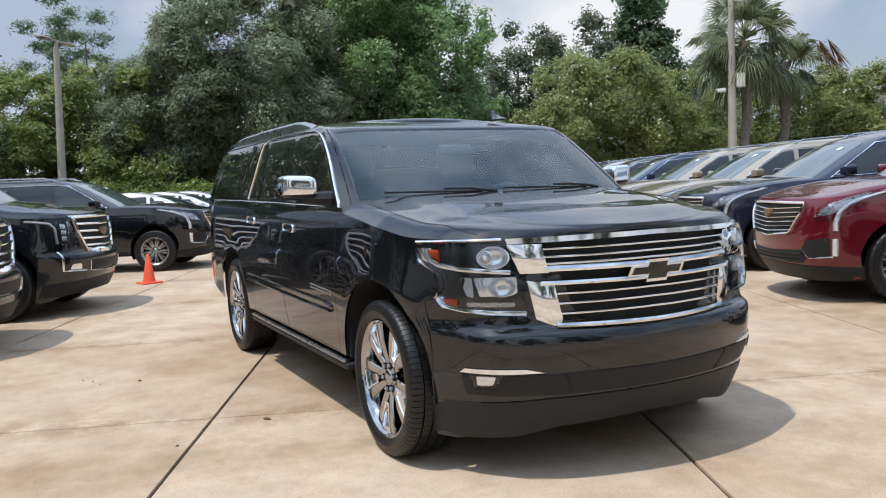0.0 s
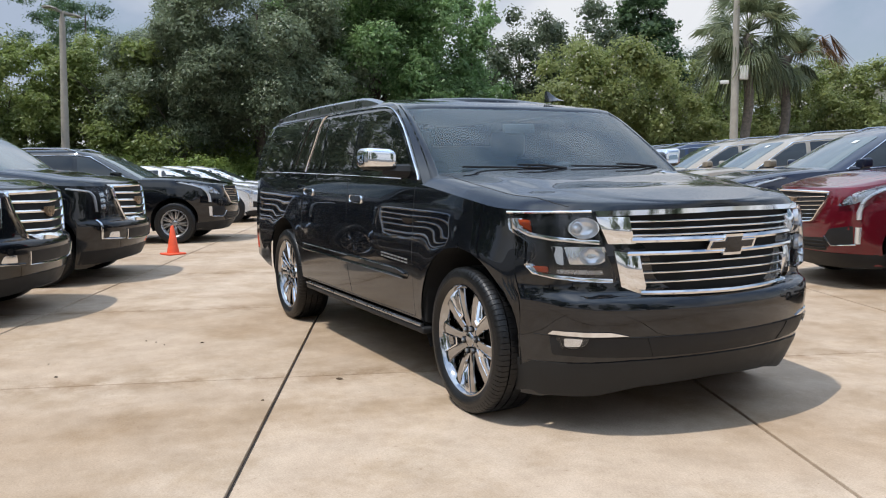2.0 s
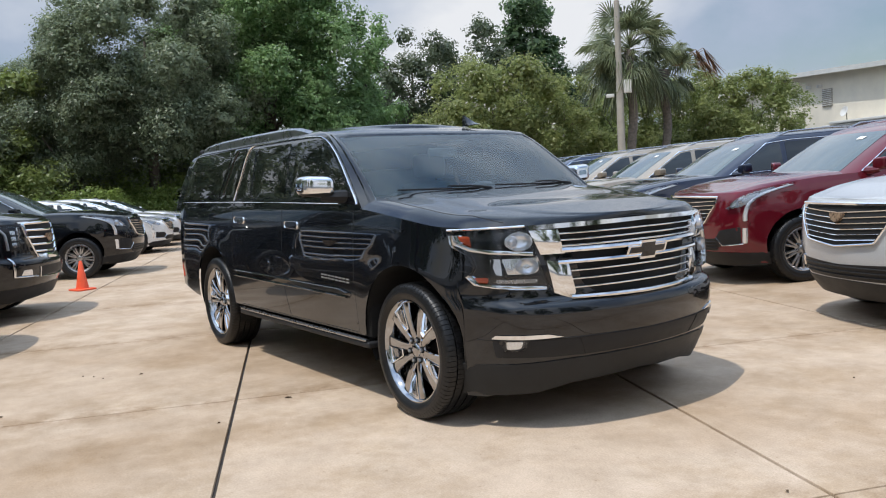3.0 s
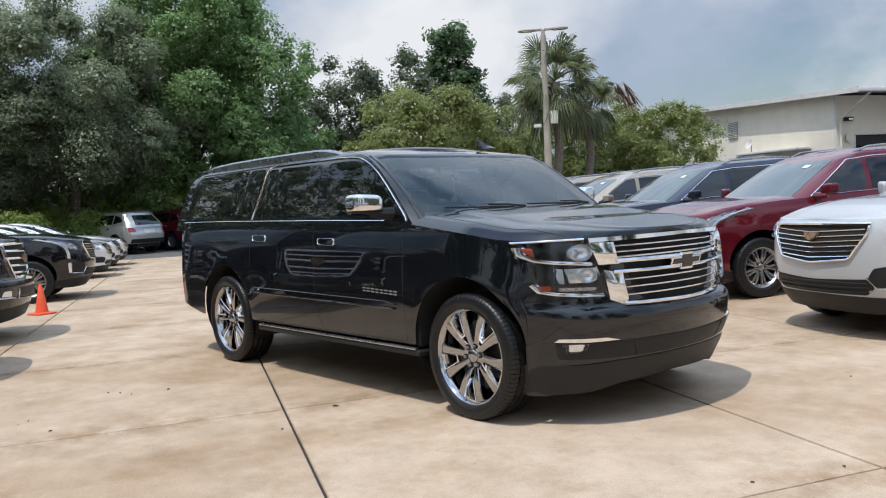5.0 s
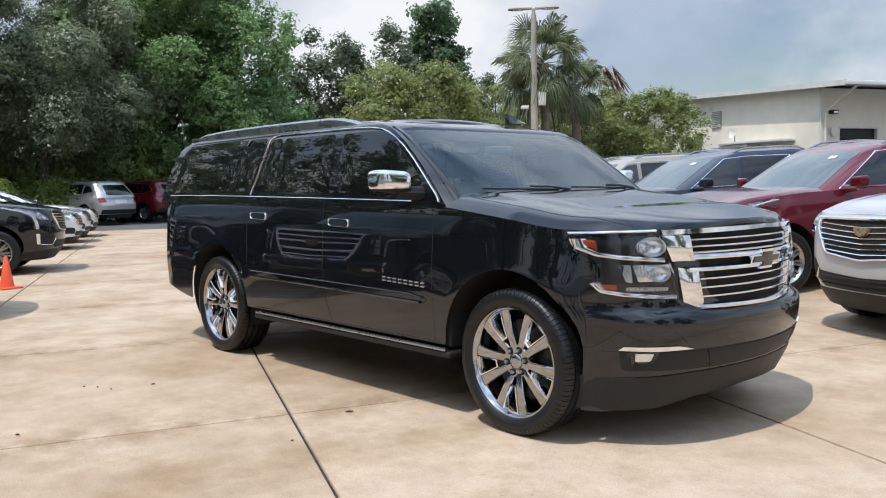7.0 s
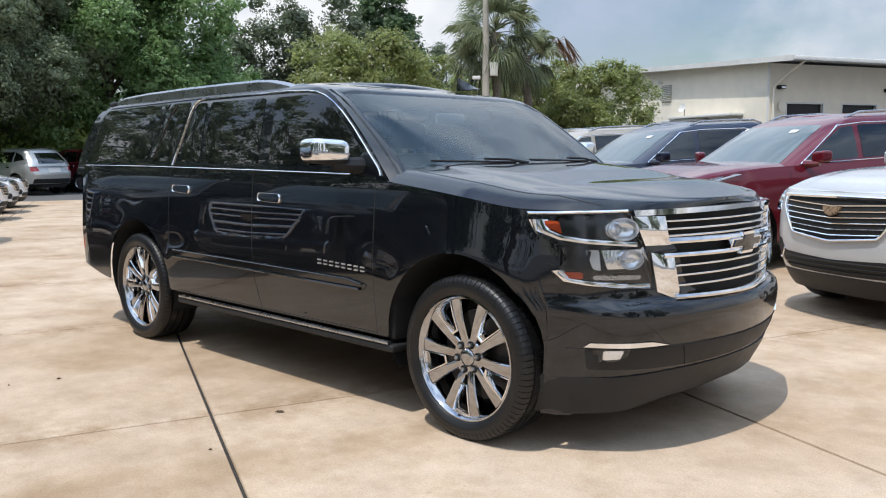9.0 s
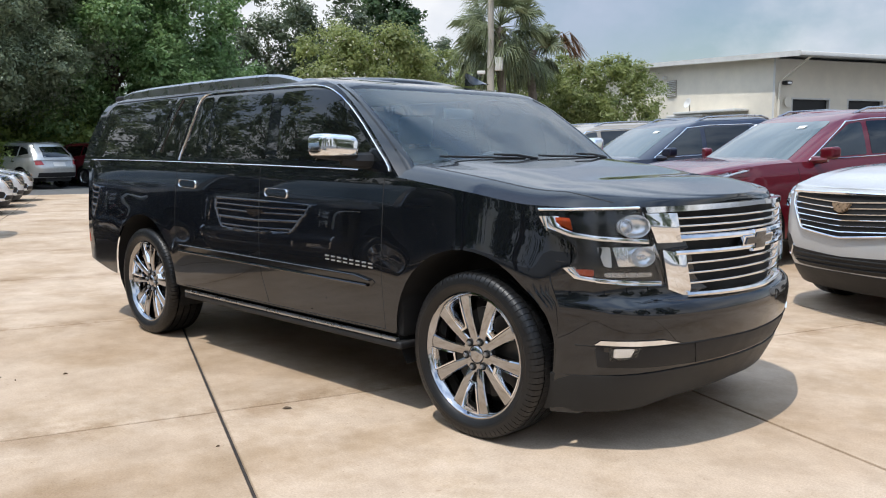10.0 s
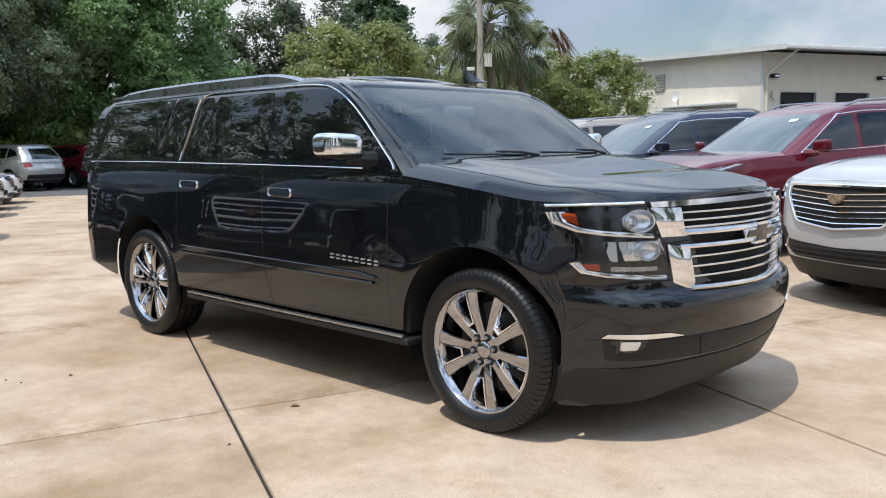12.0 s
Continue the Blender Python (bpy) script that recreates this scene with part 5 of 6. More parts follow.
    for y in (-.40, .40):
        seat = part("front_seat", box(bmesh.new(), -1.95, -1.75, y - .26, y + .26, .8, 1.42, .07, 3), LEATHER, e, "grey leather front seat")
        part("headrest", box(bmesh.new(), -1.92, -1.80, y - .14, y + .14, 1.45, 1.66, .05, 3), LEATHER, seat)
    part("rear_partition", box(bmesh.new(), -2.45, -2.35, -.8, .8, .8, 1.55, .05), LEATHER, e, "row of rear seats")
    bm = bmesh.new()
    rows = []
    for i in range(9):
        x = -1.12 - 2.6 * i / 8
        rows.append([bm.verts.new((x, y, 1.832 - .05 * (abs(y) / .74) ** 4 - (.05 if i == 0 else 0))) for y in (-.74, -.6, -.3, 0, .3, .6, .74)])
    for a, b in zip(rows, rows[1:]):
        for j in range(6):
            bm.faces.new((a[j], b[j], b[j + 1], a[j + 1]))
    part("headliner", bm, LEATHER, e, "pale grey cloth headliner")
    part("rear_mirror", box(bmesh.new(), -1.06, -1.02, -.12, .12, 1.60, 1.67, .015), CABIN_TRIM, e)


def dress_crossover(e, sh, cs, col, sedan=False, back=False):
    """Face and fittings of a crossover or sedan: barred shield grille, blade lamps, intake, mirrors, handles."""
    k = .80 if sedan else 1.0
    Z = lambda z: z * k
    if not back:
        pj = sh.front
        shield = [(-.565, Z(.985)), (.565, Z(.985)), (.555, Z(.90)), (.41, Z(.70)), (0, Z(.662)), (-.41, Z(.70)), (-.555, Z(.90))]
        g = part("grille", panel(rounded(shield, .02), pj, .006, .02, .08), VOID, e, "shield-shaped grille with chrome bars")
        part("grille_frame", strip(dense(rounded(shield, .03) + [rounded(shield, .03)[0]], .05), pj, .024, .026, .012), CHROME, g, "chrome grille frame")
        part("grille_brow", strip(dense([(-.575, Z(.978)), (0, Z(.984)), (.575, Z(.978))], .05), pj, .034, .034, .01), CHROME, g, "broad chrome upper edge")
        for i in range(6):
            z = Z(.943 - .043 * i)
            w = .535 if z > Z(.89) else .535 - (Z(.89) - z) / k * .68
            part("grille_bar", strip([(-w + 2 * w * j / 12, z - .022 * k * (1 - abs(j - 6) / 6)) for j in range(13)], pj, .012, .018, .004), CHROME, g, "chrome grille bar")
        part("emblem", panel(rounded([(-.085, Z(.915)), (.085, Z(.915)), (.055, Z(.865)), (0, Z(.845)), (-.055, Z(.865))], .01), pj, .036, .03), EMBLEM, g, "plain gold and red shield emblem")
        part("intake", panel(rounded([(-.58, Z(.535)), (0, Z(.515)), (.58, Z(.535)), (.60, Z(.46)), (.52, Z(.395)), (-.52, Z(.395)), (-.60, Z(.46))], .03), pj, .005, .014, .08), PLASTIC, e, "dark lower intake")
        for z in (.50, .465, .43):
            part("intake_slat", strip([(-.54 + 1.08 * j / 10, Z(z)) for j in range(11)], pj, .012, .014, .004), TRIM_GREY, e)
        part("chin", panel([(-.885, Z(.355)), (-.7, Z(.375)), (0, Z(.385)), (.7, Z(.375)), (.885, Z(.355)), (.87, Z(.222)), (0, Z(.222)), (-.87, Z(.222))], pj, .008, .014, .06), PLASTIC, e, "black lower bumper edge")
        for s in (-1, 1):
            q = lambda a, z, s=s: sh.front(s * a, z)
            lamp(e, q, s, [(.69, Z(.85)), (.735, Z(.935)), (.79, Z(1.0)), (.845, Z(1.042)), (.893, Z(1.078)), (.895, Z(1.056)), (.856, Z(.985)), (.83, Z(.93)), (.815, Z(.885)), (.76, Z(.862))], SATIN, (
                ("light_bar", "line", ((.888, Z(1.062)), (.852, Z(1.0)), (.828, Z(.945)), (.815, Z(.90)), (.812, Z(.865))), LAMP_WHITE, .022),
                ("light_bar", "line", ((.86, Z(1.045)), (.80, Z(.995)), (.76, Z(.945))), SATIN, .012),
                ("projector", "round", (.775, Z(.935), .027), LAMP_WHITE, 0),
                ("reflector", "plate", ((.71, Z(.87)), (.75, Z(.88)), (.755, Z(.92)), (.735, Z(.91))), LAMP_FACET, .010)), lens=True, r=.006)
            part("running_light", strip(dense([(.812, Z(.862)), (.808, Z(.79)), (.806, Z(.715))], .04), q, .024, .014, .006, flip=s < 0), LAMP_WHITE, e, "vertical blade of daytime light")
            part("running_light", strip(dense([(.802, Z(.64)), (.795, Z(.56)), (.784, Z(.475))], .04), q, .026, .014, .006, flip=s < 0), LAMP_WHITE, e, "vertical blade of daytime light")
            part("fog_pocket", panel(rounded([(.56, Z(.55)), (.61, Z(.625)), (.782, Z(.655)), (.768, Z(.475)), (.62, Z(.465))], .015), q, .005, .014, .06, flip=s < 0), PLASTIC, e)
            part("fog_trim", strip(dense([(.775, Z(.468)), (.615, Z(.458)), (.55, Z(.55))], .04), q, .018, .014, .006, flip=s < 0), CHROME, e)
    else:
        pj = sh.rear
        for s in (-1, 1):
            q = lambda a, z, s=s: sh.rear(s * a, z)
            part("tail_light", panel(rounded([(.62, .86), (.86, .84), (.86, 1.09), (.70, 1.06)], .02), q, .012, .02, .05, flip=s > 0), RED_LENS, e, "red tail light")
        part("plate_recess", panel(rounded([(-.26, .80), (.26, .80), (.26, .95), (-.26, .95)], .02), pj, .006, .014, .1, flip=True), METAL_WHITE, e, "plain light plate")
        part("rear_bumper", panel(rounded([(-.82, .42), (.82, .42), (.80, .58), (-.80, .58)], .03), pj, .012, .02, .1, flip=True), PLASTIC, e, "dark rear bumper")
    zt = .90 if sedan else 1.07
    seams(e, sh, (((-.62, zt - .02), (-.66, .62), (-.60, .36)), ((-1.70, zt - .01), (-1.70, .6), (-1.62, .36)), ((-2.60, zt), (-2.62, .80), (-2.45, .6))))
    door_handles(e, sh, ((-1.50, zt - .10), (-2.45, zt - .08)), CHROME if not sedan else col, .20)
    mirror_pair(e, -.92, 1.01 if sedan else 1.185, .90 if sedan else .93, 1.06 if sedan else 1.10, .24, .14, col, col if col is not GOLD else PLASTIC)
    for s in (-1, 1):
        part("sill_trim", panel([(-.46, .36), (-2.40, .36), (-2.38, .305), (-.48, .305)], sh.side(s), .008, .014, .3, flip=s > 0), PLASTIC, e)
        if not sedan:
            bm = bmesh.new()
            tube(bm, [(-1.75, s * .60, 1.615), (-1.95, s * .62, 1.672), (-2.6, s * .62, 1.680), (-3.0, s * .61, 1.660), (-3.15, s * .60, 1.615)], .014, 8)
            part("roof_rail", bm, SATIN, e, "satin roof rail")
    if not back:
        part("price_tag", panel([(.30, 1.46 if not sedan else 1.25), (.40, 1.46 if not sedan else 1.25), (.40, 1.49 if not sedan else 1.28), (.30, 1.49 if not sedan else 1.28)], cs.front, .012, .004), STICKER, e, "small white windscreen sticker")


def dress_broad_suv(e, sh, cs, col):
    """Broad shield grille with bold bars, tall stacked lamps, chrome corner blades."""
    pj = sh.front
    shield = [(-.56, 1.135), (.56, 1.135), (.53, .98), (.40, .755), (0, .725), (-.40, .755), (-.53, .98)]
    g = part("grille", panel(rounded(shield, .02), pj, .010, .02, .08), VOID, e, "broad grille with bold chrome bars")
    part("grille_frame", strip(dense(rounded(shield, .03) + [rounded(shield, .03)[0]], .05), pj, .05, .034, .012), CHROME, g, "chrome grille frame")
    for i, z in enumerate((1.06, .975, .89, .805)):
        w = (.53, .51, .465, .41)[i]
        part("grille_bar", strip([(-w + 2 * w * j / 12, z - .015 * (1 - abs(j - 6) / 6)) for j in range(13)], pj, .040, .030, .004), CHROME, g, "bold chrome grille bar")
    part("emblem", panel(rounded([(-.10, 1.0), (.10, 1.0), (.06, .93), (0, .905), (-.06, .93)], .012), pj, .05, .03), EMBLEM, g, "plain gold and red shield emblem")
    part("hood_edge", panel([(-.60, 1.142), (.60, 1.142), (.62, 1.165), (-.62, 1.165)], pj, .012, .012, .1), CHROME, e, "chrome strip along the hood edge")
    part("intake", panel(rounded([(-.44, .63), (.44, .63), (.42, .52), (-.42, .52)], .02), pj, .006, .014, .08), PLASTIC, e, "dark lower intake")
    part("intake_frame", strip(dense([(-.46, .63), (-.44, .512), (0, .50), (.44, .512), (.46, .63)], .05), pj, .016, .016, .008), CHROME, e)
    part("chin", panel([(-.86, .40), (0, .42), (.86, .40), (.84, .24), (0, .28), (-.84, .24)], pj, .008, .014, .06), PLASTIC, e, "dark lower bumper edge")
    for s in (-1, 1):
        q = lambda a, z, s=s: sh.front(s * a, z)
        lamp(e, q, s, [(.63, 1.12), (.905, 1.14), (.90, 1.10), (.80, 1.06), (.79, .84), (.66, .83)], LAMP_DARK, (
            ("light_bar", "line", ((.90, 1.12), (.80, 1.085), (.775, 1.03), (.77, .85)), LAMP_WHITE, .026),
            ("reflector", "plate", ((.73, 1.07), (.68, 1.07), (.68, 1.02), (.73, 1.02)), LAMP_FACET, .010),
            ("reflector", "plate", ((.73, 1.0), (.68, 1.0), (.68, .95), (.73, .95)), LAMP_FACET, .010),
            ("reflector", "plate", ((.73, .93), (.68, .93), (.68, .88), (.73, .88)), LAMP_FACET, .010),
            ("side_bar", "line", ((.645, 1.10), (.665, .85)), CHROME, .018)))
        f = part("fog_lamp", panel(rounded([(.60, .61), (.70, .61), (.72, .55), (.58, .54)], .012), q, .008, .016, .05, flip=s < 0), LAMP_FACET, e, "tall fog lamp in a bright frame")
        part("fog_trim", strip(dense([(.785, .76), (.772, .54), (.50, .522)], .04), q, .024, .016, .006, flip=s < 0), CHROME, f)
    seams(e, sh, (((-.612, 1.262), (-.612, .74), (-.600, .455)), ((-1.755, 1.30), (-1.737, .64), (-1.675, .455))))
    door_handles(e, sh, ((-1.565, 1.150), (-2.5, 1.178)), CHROME)
    mirror_pair(e, -.80, 1.405, .99, 1.215, .30, .17, col, PLASTIC)
    for s in (-1, 1):
        bm = bmesh.new()
        box(bm, -2.40, -.47, min(s * .80, s * 1.0), max(s * .80, s * 1.0), .345, .405, .015, 3)
        part("running_board", bm, TRIM_GREY, e)
        bm = bmesh.new()
        tube(bm, [(-1.78, s * .735, 1.845), (-2.0, s * .735, 1.902), (-3.2, s * .735, 1.902), (-3.45, s * .735, 1.845)], .022, 8)
        part("roof_rail", bm, SATIN, e)


# ---------------------------------------------------------------- build: cars
build_ground()
big_suv, big_sh, big_cs, big_edge = car(BIG_SUV, "suv", "long glossy black SUV with chrome grille, wheels and tinted windows", pose(0, .038, 0))
dress_big_car(big_suv, big_sh, big_cs)
for ob in big_suv.children:
    if not ob.name.startswith("wheel") or ob.name.startswith("wheel_liner"):
        ob.matrix_basis = Matrix.Diagonal((1, 1.035, .968, 1)) @ ob.matrix_basis


def park(spec, kind, name, label, u, v_front, side, color, group="", spin=0):
    """side 'left': nose towards +v; 'right': nose towards -v; 'in': nose away, tail at v_front."""
    nose, tail = max(p[1] for p in spec["xf"]), min(p[1] for p in spec["xr"])
    turn = (ROW_TURN if side == "left" else ROW_TURN + 180) + spin
    d = Matrix.Rotation(radians(spin), 3, "Z") @ (V if side == "left" else -V)
    p = U * u + V * v_front - d * (tail if side == "in" else nose)
    tip = 0.0
    if side == "right":
        p.z, tip = RISE * max(0, v_front + nose - 3.1), math.degrees(math.atan(RISE))
    e, sh, cs, _ = car(spec, name, label, pose(p.x, p.y, p.z, 0, tip, turn), group, color)
    if kind == "crossover":
        raised.append(e)
    if kind == "broad_suv":
        dress_broad_suv(e, sh, cs, color)
    else:
        dress_crossover(e, sh, cs, color, kind == "sedan", side == "in")
    return e


raised = []
LEFT, RIGHT = "row of parked cars across the aisle", "row of parked cars behind the big SUV"
for u in (3.15, 5.85):
    park(BROAD_SUV, "broad_suv", "suv", "black luxury SUV with a broad chrome grille, parked nose out", u, -4.38, "left", BLACK, LEFT)
park(CROSSOVER, "crossover", "suv", "black crossover with slim chrome window trim, parked nose out", 11.3, -4.25, "left", BLACK, LEFT)
for u in (16.9, 19.5, 22.2):
    park(SEDAN, "sedan", "sedan", "white sedan parked nose out in the row", u, -4.45, "left", WHITE_SUNLIT, LEFT)
park(CROSSOVER, "crossover", "suv", "silver SUV seen from behind, parked nose in", 30.2, -4.1, "in", SILVER, LEFT, -48)
park(CROSSOVER, "crossover", "suv", "dark red SUV seen from behind, parked nose in", 32.0, -2.0, "in", RED, LEFT, -48)
for u, v, c, lab in ((.97, 2.88, WHITE_SHADED, "white"), (4.15, 3.15, RED, "crimson red"), (7.08, 3.2, NAVY, "dark navy"), (10.0, 3.25, GOLD, "champagne"), (12.9, 3.28, GOLD, "champagne"), (16.05, 3.28, BLUE, "dark blue"), (18.9, 3.28, GREY, "grey"), (21.75, 3.28, SILVER, "silver"), (24.6, 3.28, NAVY, "dark navy")):
    park(CROSSOVER, "crossover", "suv", lab + " crossover with a chrome barred grille, parked nose out", u, v, "right", c, RIGHT)


for e in raised:
    for ob in e.children:
        if not ob.name.startswith("wheel") or ob.name.startswith("wheel_liner"):
            ob.matrix_basis = Matrix.Diagonal((1, 1, 1.03, 1)) @ ob.matrix_basis


# ---------------------------------------------------------------- build: trees
rng6 = random.Random(6)


def tall_blobs(height, spread, k, seed, taper=.75, lo=.14):
    """Clumps up a tall rounded cone, with tufts that stand out."""
    r = random.Random(seed)
    out = []
    for i in range(k):
        f = (i + r.random()) / k
        z = height * (lo + (1 - lo) * f)
        ring = spread * (1 - taper * max(0, f - .25) ** 1.3) * (1 if f > .12 else .7)
        a, rad = r.uniform(0, 2 * math.pi), ring * r.uniform(.45, .95)
        s = spread * r.uniform(.13, .25) * (1 - .3 * f)
        out.append((math.cos(a) * rad, math.sin(a) * rad, z, s, s, s * r.uniform(.8, 1.25)))
    out.append((0, 0, height * .45, spread * .45, spread * .45, height * .30))
    return out


tree_kind("oak", 10.3, 5.0, .2, 46, LEAF_OAK, 170, .058, 11, base=.26, blobs=tall_blobs(10.3, 5.2, 84, 11, .55, .36), clump=16)
tree_kind("oak_tall", 13.0, 5.6, .2, 46, LEAF_OAK, 34, .11, 31, base=.3, blobs=tall_blobs(13.0, 5.6, 64, 31, .6, .12), clump=14)
tree_kind("broad", 13.8, 6.0, .2, 60, LEAF_GREEN, 135, .080, 12, base=.32, aspect=.62, blobs=tall_blobs(13.8, 5.3, 120, 12, .72, .12), clump=16, inner=.25, core=1.5)
tree_kind("broad_small", 9.8, 2.8, .2, 40, LEAF_GREEN, 100, .095, 42, base=.16, aspect=.62, blobs=tall_blobs(9.8, 2.8, 44, 42, .7, .1), clump=16, inner=.25, core=1.5)
tree_kind("dark", 12.7, 2.7, .2, 30, LEAF_DARK, 85, .11, 17, base=.2, blobs=tall_blobs(12.7, 2.7, 120, 17, .85, .2), clump=14)
tree_kind("olive", 10.2, 4.2, .2, 30, LEAF_OLIVE, 70, .09, 18, base=.2, blobs=tall_blobs(10.2, 4.2, 46, 18, .6, .15), clump=12, inner=.25)
tree_kind("light", 7.6, 3.8, .1, 18, LEAF_LIGHT, 95, .09, 13, base=.09, blobs=tall_blobs(7.6, 3.8, 44, 13, .6, .05), clump=14, aspect=.4)
tree_kind("myrtle", 6.1, 4.0, .3, 22, LEAF_MYRTLE, 140, .062, 14, base=.08, blobs=tall_blobs(6.1, 3.8, 46, 14, .5, .3), clump=14)
tree_kind("myrtle_small", 5.5, 2.9, .3, 22, LEAF_MYRTLE, 150, .062, 24, base=.07, blobs=tall_blobs(5.5, 2.8, 36, 24, .5, .36), clump=14)
tree_kind("vine", 2.6, 3.0, .02, 24, LEAF_VINE, 95, .07, 15, base=.04, blobs=[(rng6.uniform(-3, 3), rng6.uniform(-1.1, 1.1), rng6.uniform(.3, 1.7), .9, .8, .75) for _ in range(16)], clump=14)
tree_kind("pine", 15.5, 2.8, .6, 18, LEAF_DARK, 70, .10, 19, base=.2, blobs=[(math.cos(i * 2.1) * (1.2 + 1.6 * (i % 3) / 2), math.sin(i * 2.1) * (1.0 + 1.4 * (i % 2)), 9.5 + i * .5, 1.0, 1.0, .5) for i in range(12)], aspect=.25, clump=16)
BLOOM = leaf_cloud("blossom", tall_blobs(6.1, 3.9, 30, 14, .5, .42), 1.6, .055, FLOWER, 77, aspect=.8, clump=5, inner=.05)

BACK = "trees behind the lot"
for key, label, u, v, turn, sc in (
        ("oak", "grey-green live oak with a broad dense crown", 33.9, -7.3, 0, 1.0),
        ("oak", "grey-green live oak with a hanging crown", 33.0, -10.6, 140, .70),
        ("broad", "tall bright green broadleaf tree with a rounded crown", 37.5, -2.2, 40, 1.0),
        ("broad_small", "bright green broadleaf tree beside the tall one", 37.6, 2.5, 130, 1.0),
        ("olive", "thin grey-green tree behind the lot", 43.0, 6.0, 0, .95),
        ("olive", "thin grey-green tree behind the lot", 43.5, 9.4, 100, 1.0),
        ("olive", "thin grey-green tree behind the palms", 45.0, 17.5, 200, .8),
        ("dark", "tall dark green tree with a narrow crown", 45.9, 14.0, 0, 1.0),
        ("light", "light green feathery young tree", 30.5, -17.0, 0, .82),
        ("light", "light green feathery young tree", 31.5, -13.2, 90, .86),
        ("light", "light green feathery young tree", 34.5, -12.2, 170, .78),
        ("light", "light green feathery young tree", 29.0, -19.5, 230, .84),
        ("light", "light green feathery young tree", 33.0, -15.6, 300, .92),
        ("light", "leafy green tree behind the palms", 33.5, 14.6, 60, .70),
        ("light", "leafy green tree behind the palms", 34.5, 18.5, 10, .72),
        ("dark", "dark green tree behind the oak", 43.0, -6.5, 30, .62),
        ("dark", "dark green tree behind the oak", 43.5, -11.0, 110, .52),
        ("dark", "dark green tree behind the oak", 42.5, -15.5, 200, .5),
        ("pine", "tall pine with sparse tufted crown", 52.0, -23.2, 0, .84),
        ("pine", "tall pine with sparse tufted crown", 50.0, -20.6, 70, .90),
        ("oak_tall", "tall dark oak at the lot's edge", 22.0, -18.8, 0, 1.0),
        ("oak_tall", "tall dark oak at the lot's edge", 12.5, -19.5, 80, .95),
        ("broad", "tall green tree at the lot's edge", 4.0, -20.5, 0, .85),
        ("oak_tall", "tall dark oak at the lot's edge", -5.0, -19.0, 150, .9),
        ("oak_tall", "live oak at the lot's edge", -13.5, -16.5, 40, 1.0),
        # unseen trees behind the viewpoint, added so the car's front reflects dark crowns
        ("olive", "unseen grey-green tree added beyond the lot for reflections", -24.0, -9.0, 30, 1.0),
        ("oak_tall", "unseen tall dark oak added beyond the lot for reflections", -27.0, 3.0, 220, .9),
        ("oak_tall", "unseen live oak added beyond the lot for reflections", -24.0, 14.0, 60, 1.0)):
    plant(key, label, lot(u, v, -.02, turn) @ Matrix.Scale(sc, 4), group=BACK)
for key, u, v, turn, sc in (("myrtle", 29.6, 7.3, 0, 1.0), ("myrtle_small", 30.4, 10.6, 50, 1.0), ("myrtle", 31.2, 17.4, 120, .88), ("myrtle_small", 29.6, 19.5, 200, .95)):
    plant(key, "crape myrtle with small white blossoms", lot(u, v, -.02, turn) @ Matrix.Scale(sc, 4), group="crape myrtles behind the lot", extra=BLOOM if key == "myrtle" else None)
for u, v, turn, sc in ((29.2, -13.6, 66, .85), (29.3, -9.8, 66, .8), (31.9, -7.4, 66, .8), (35.6, -6.0, 66, 1.35), (36.6, -3.4, 66, 1.2), (36.8, -1.0, 62, 1.0), (36.2, 4.2, 66, 1.0), (36.0, 9.0, 60, .9), (33.0, -18.5, 66, 1.1), (36.0, -9.2, 66, 1.4), (35.4, -11.8, 60, 1.3)):
    plant("vine", "bright green mound of vines", lot(u, v, -.02, turn) @ Matrix.Scale(sc, 4), category="shrub", name="vine_mound", group="vine mounds under the trees")
build_palm("fan palm with a full green crown and hanging fronds", lot(27.0, 12.4), 6.35, 74, 21, size=1.05)
build_palm("fan palm with brown dead fronds on one side", lot(28.3, 14.5), 5.7, 40, 22, .0, .72)


def build_dead_fronds():
    """Brown dead fronds that hang at the second palm's side."""
    r = random.Random(44)
    e = bpy.data.objects["palm_tree.001"]
    bm = bmesh.new()
    o = e.matrix_basis.inverted() @ (U * 28.2 + V * 14.8 + Vector((0, 0, 5.7)))
    toward = (e.matrix_basis.to_3x3().inverted() @ (V - U * .5)).normalized()
    for i in range(9):
        d = (toward + Vector((r.uniform(-.3, .3), r.uniform(-.3, .3), r.uniform(-.1, .7)))).normalized()
        h = o + d * r.uniform(.9, 1.6)
        tube(bm, [o, h], [.02, .012], 4, False)
        for b in range(18):
            t = radians(-90 + 10 * b)
            q = Vector((d.x * .4 + math.sin(t) * .35 * r.random(), d.y * .4 + math.cos(t) * .35 * r.random(), -.55 - .3 * r.random()))
            p = Vector((-q.y, q.x, 0)).normalized() * .03
            bm.faces.new([bm.verts.new(x) for x in (h, h + q * .5 + p, h + q * 1.25, h + q * .5 - p)])
    part("dead_fronds", bm, LEAF_DEAD, e, "brown hanging dead fronds", recalc=False)


build_dead_fronds()


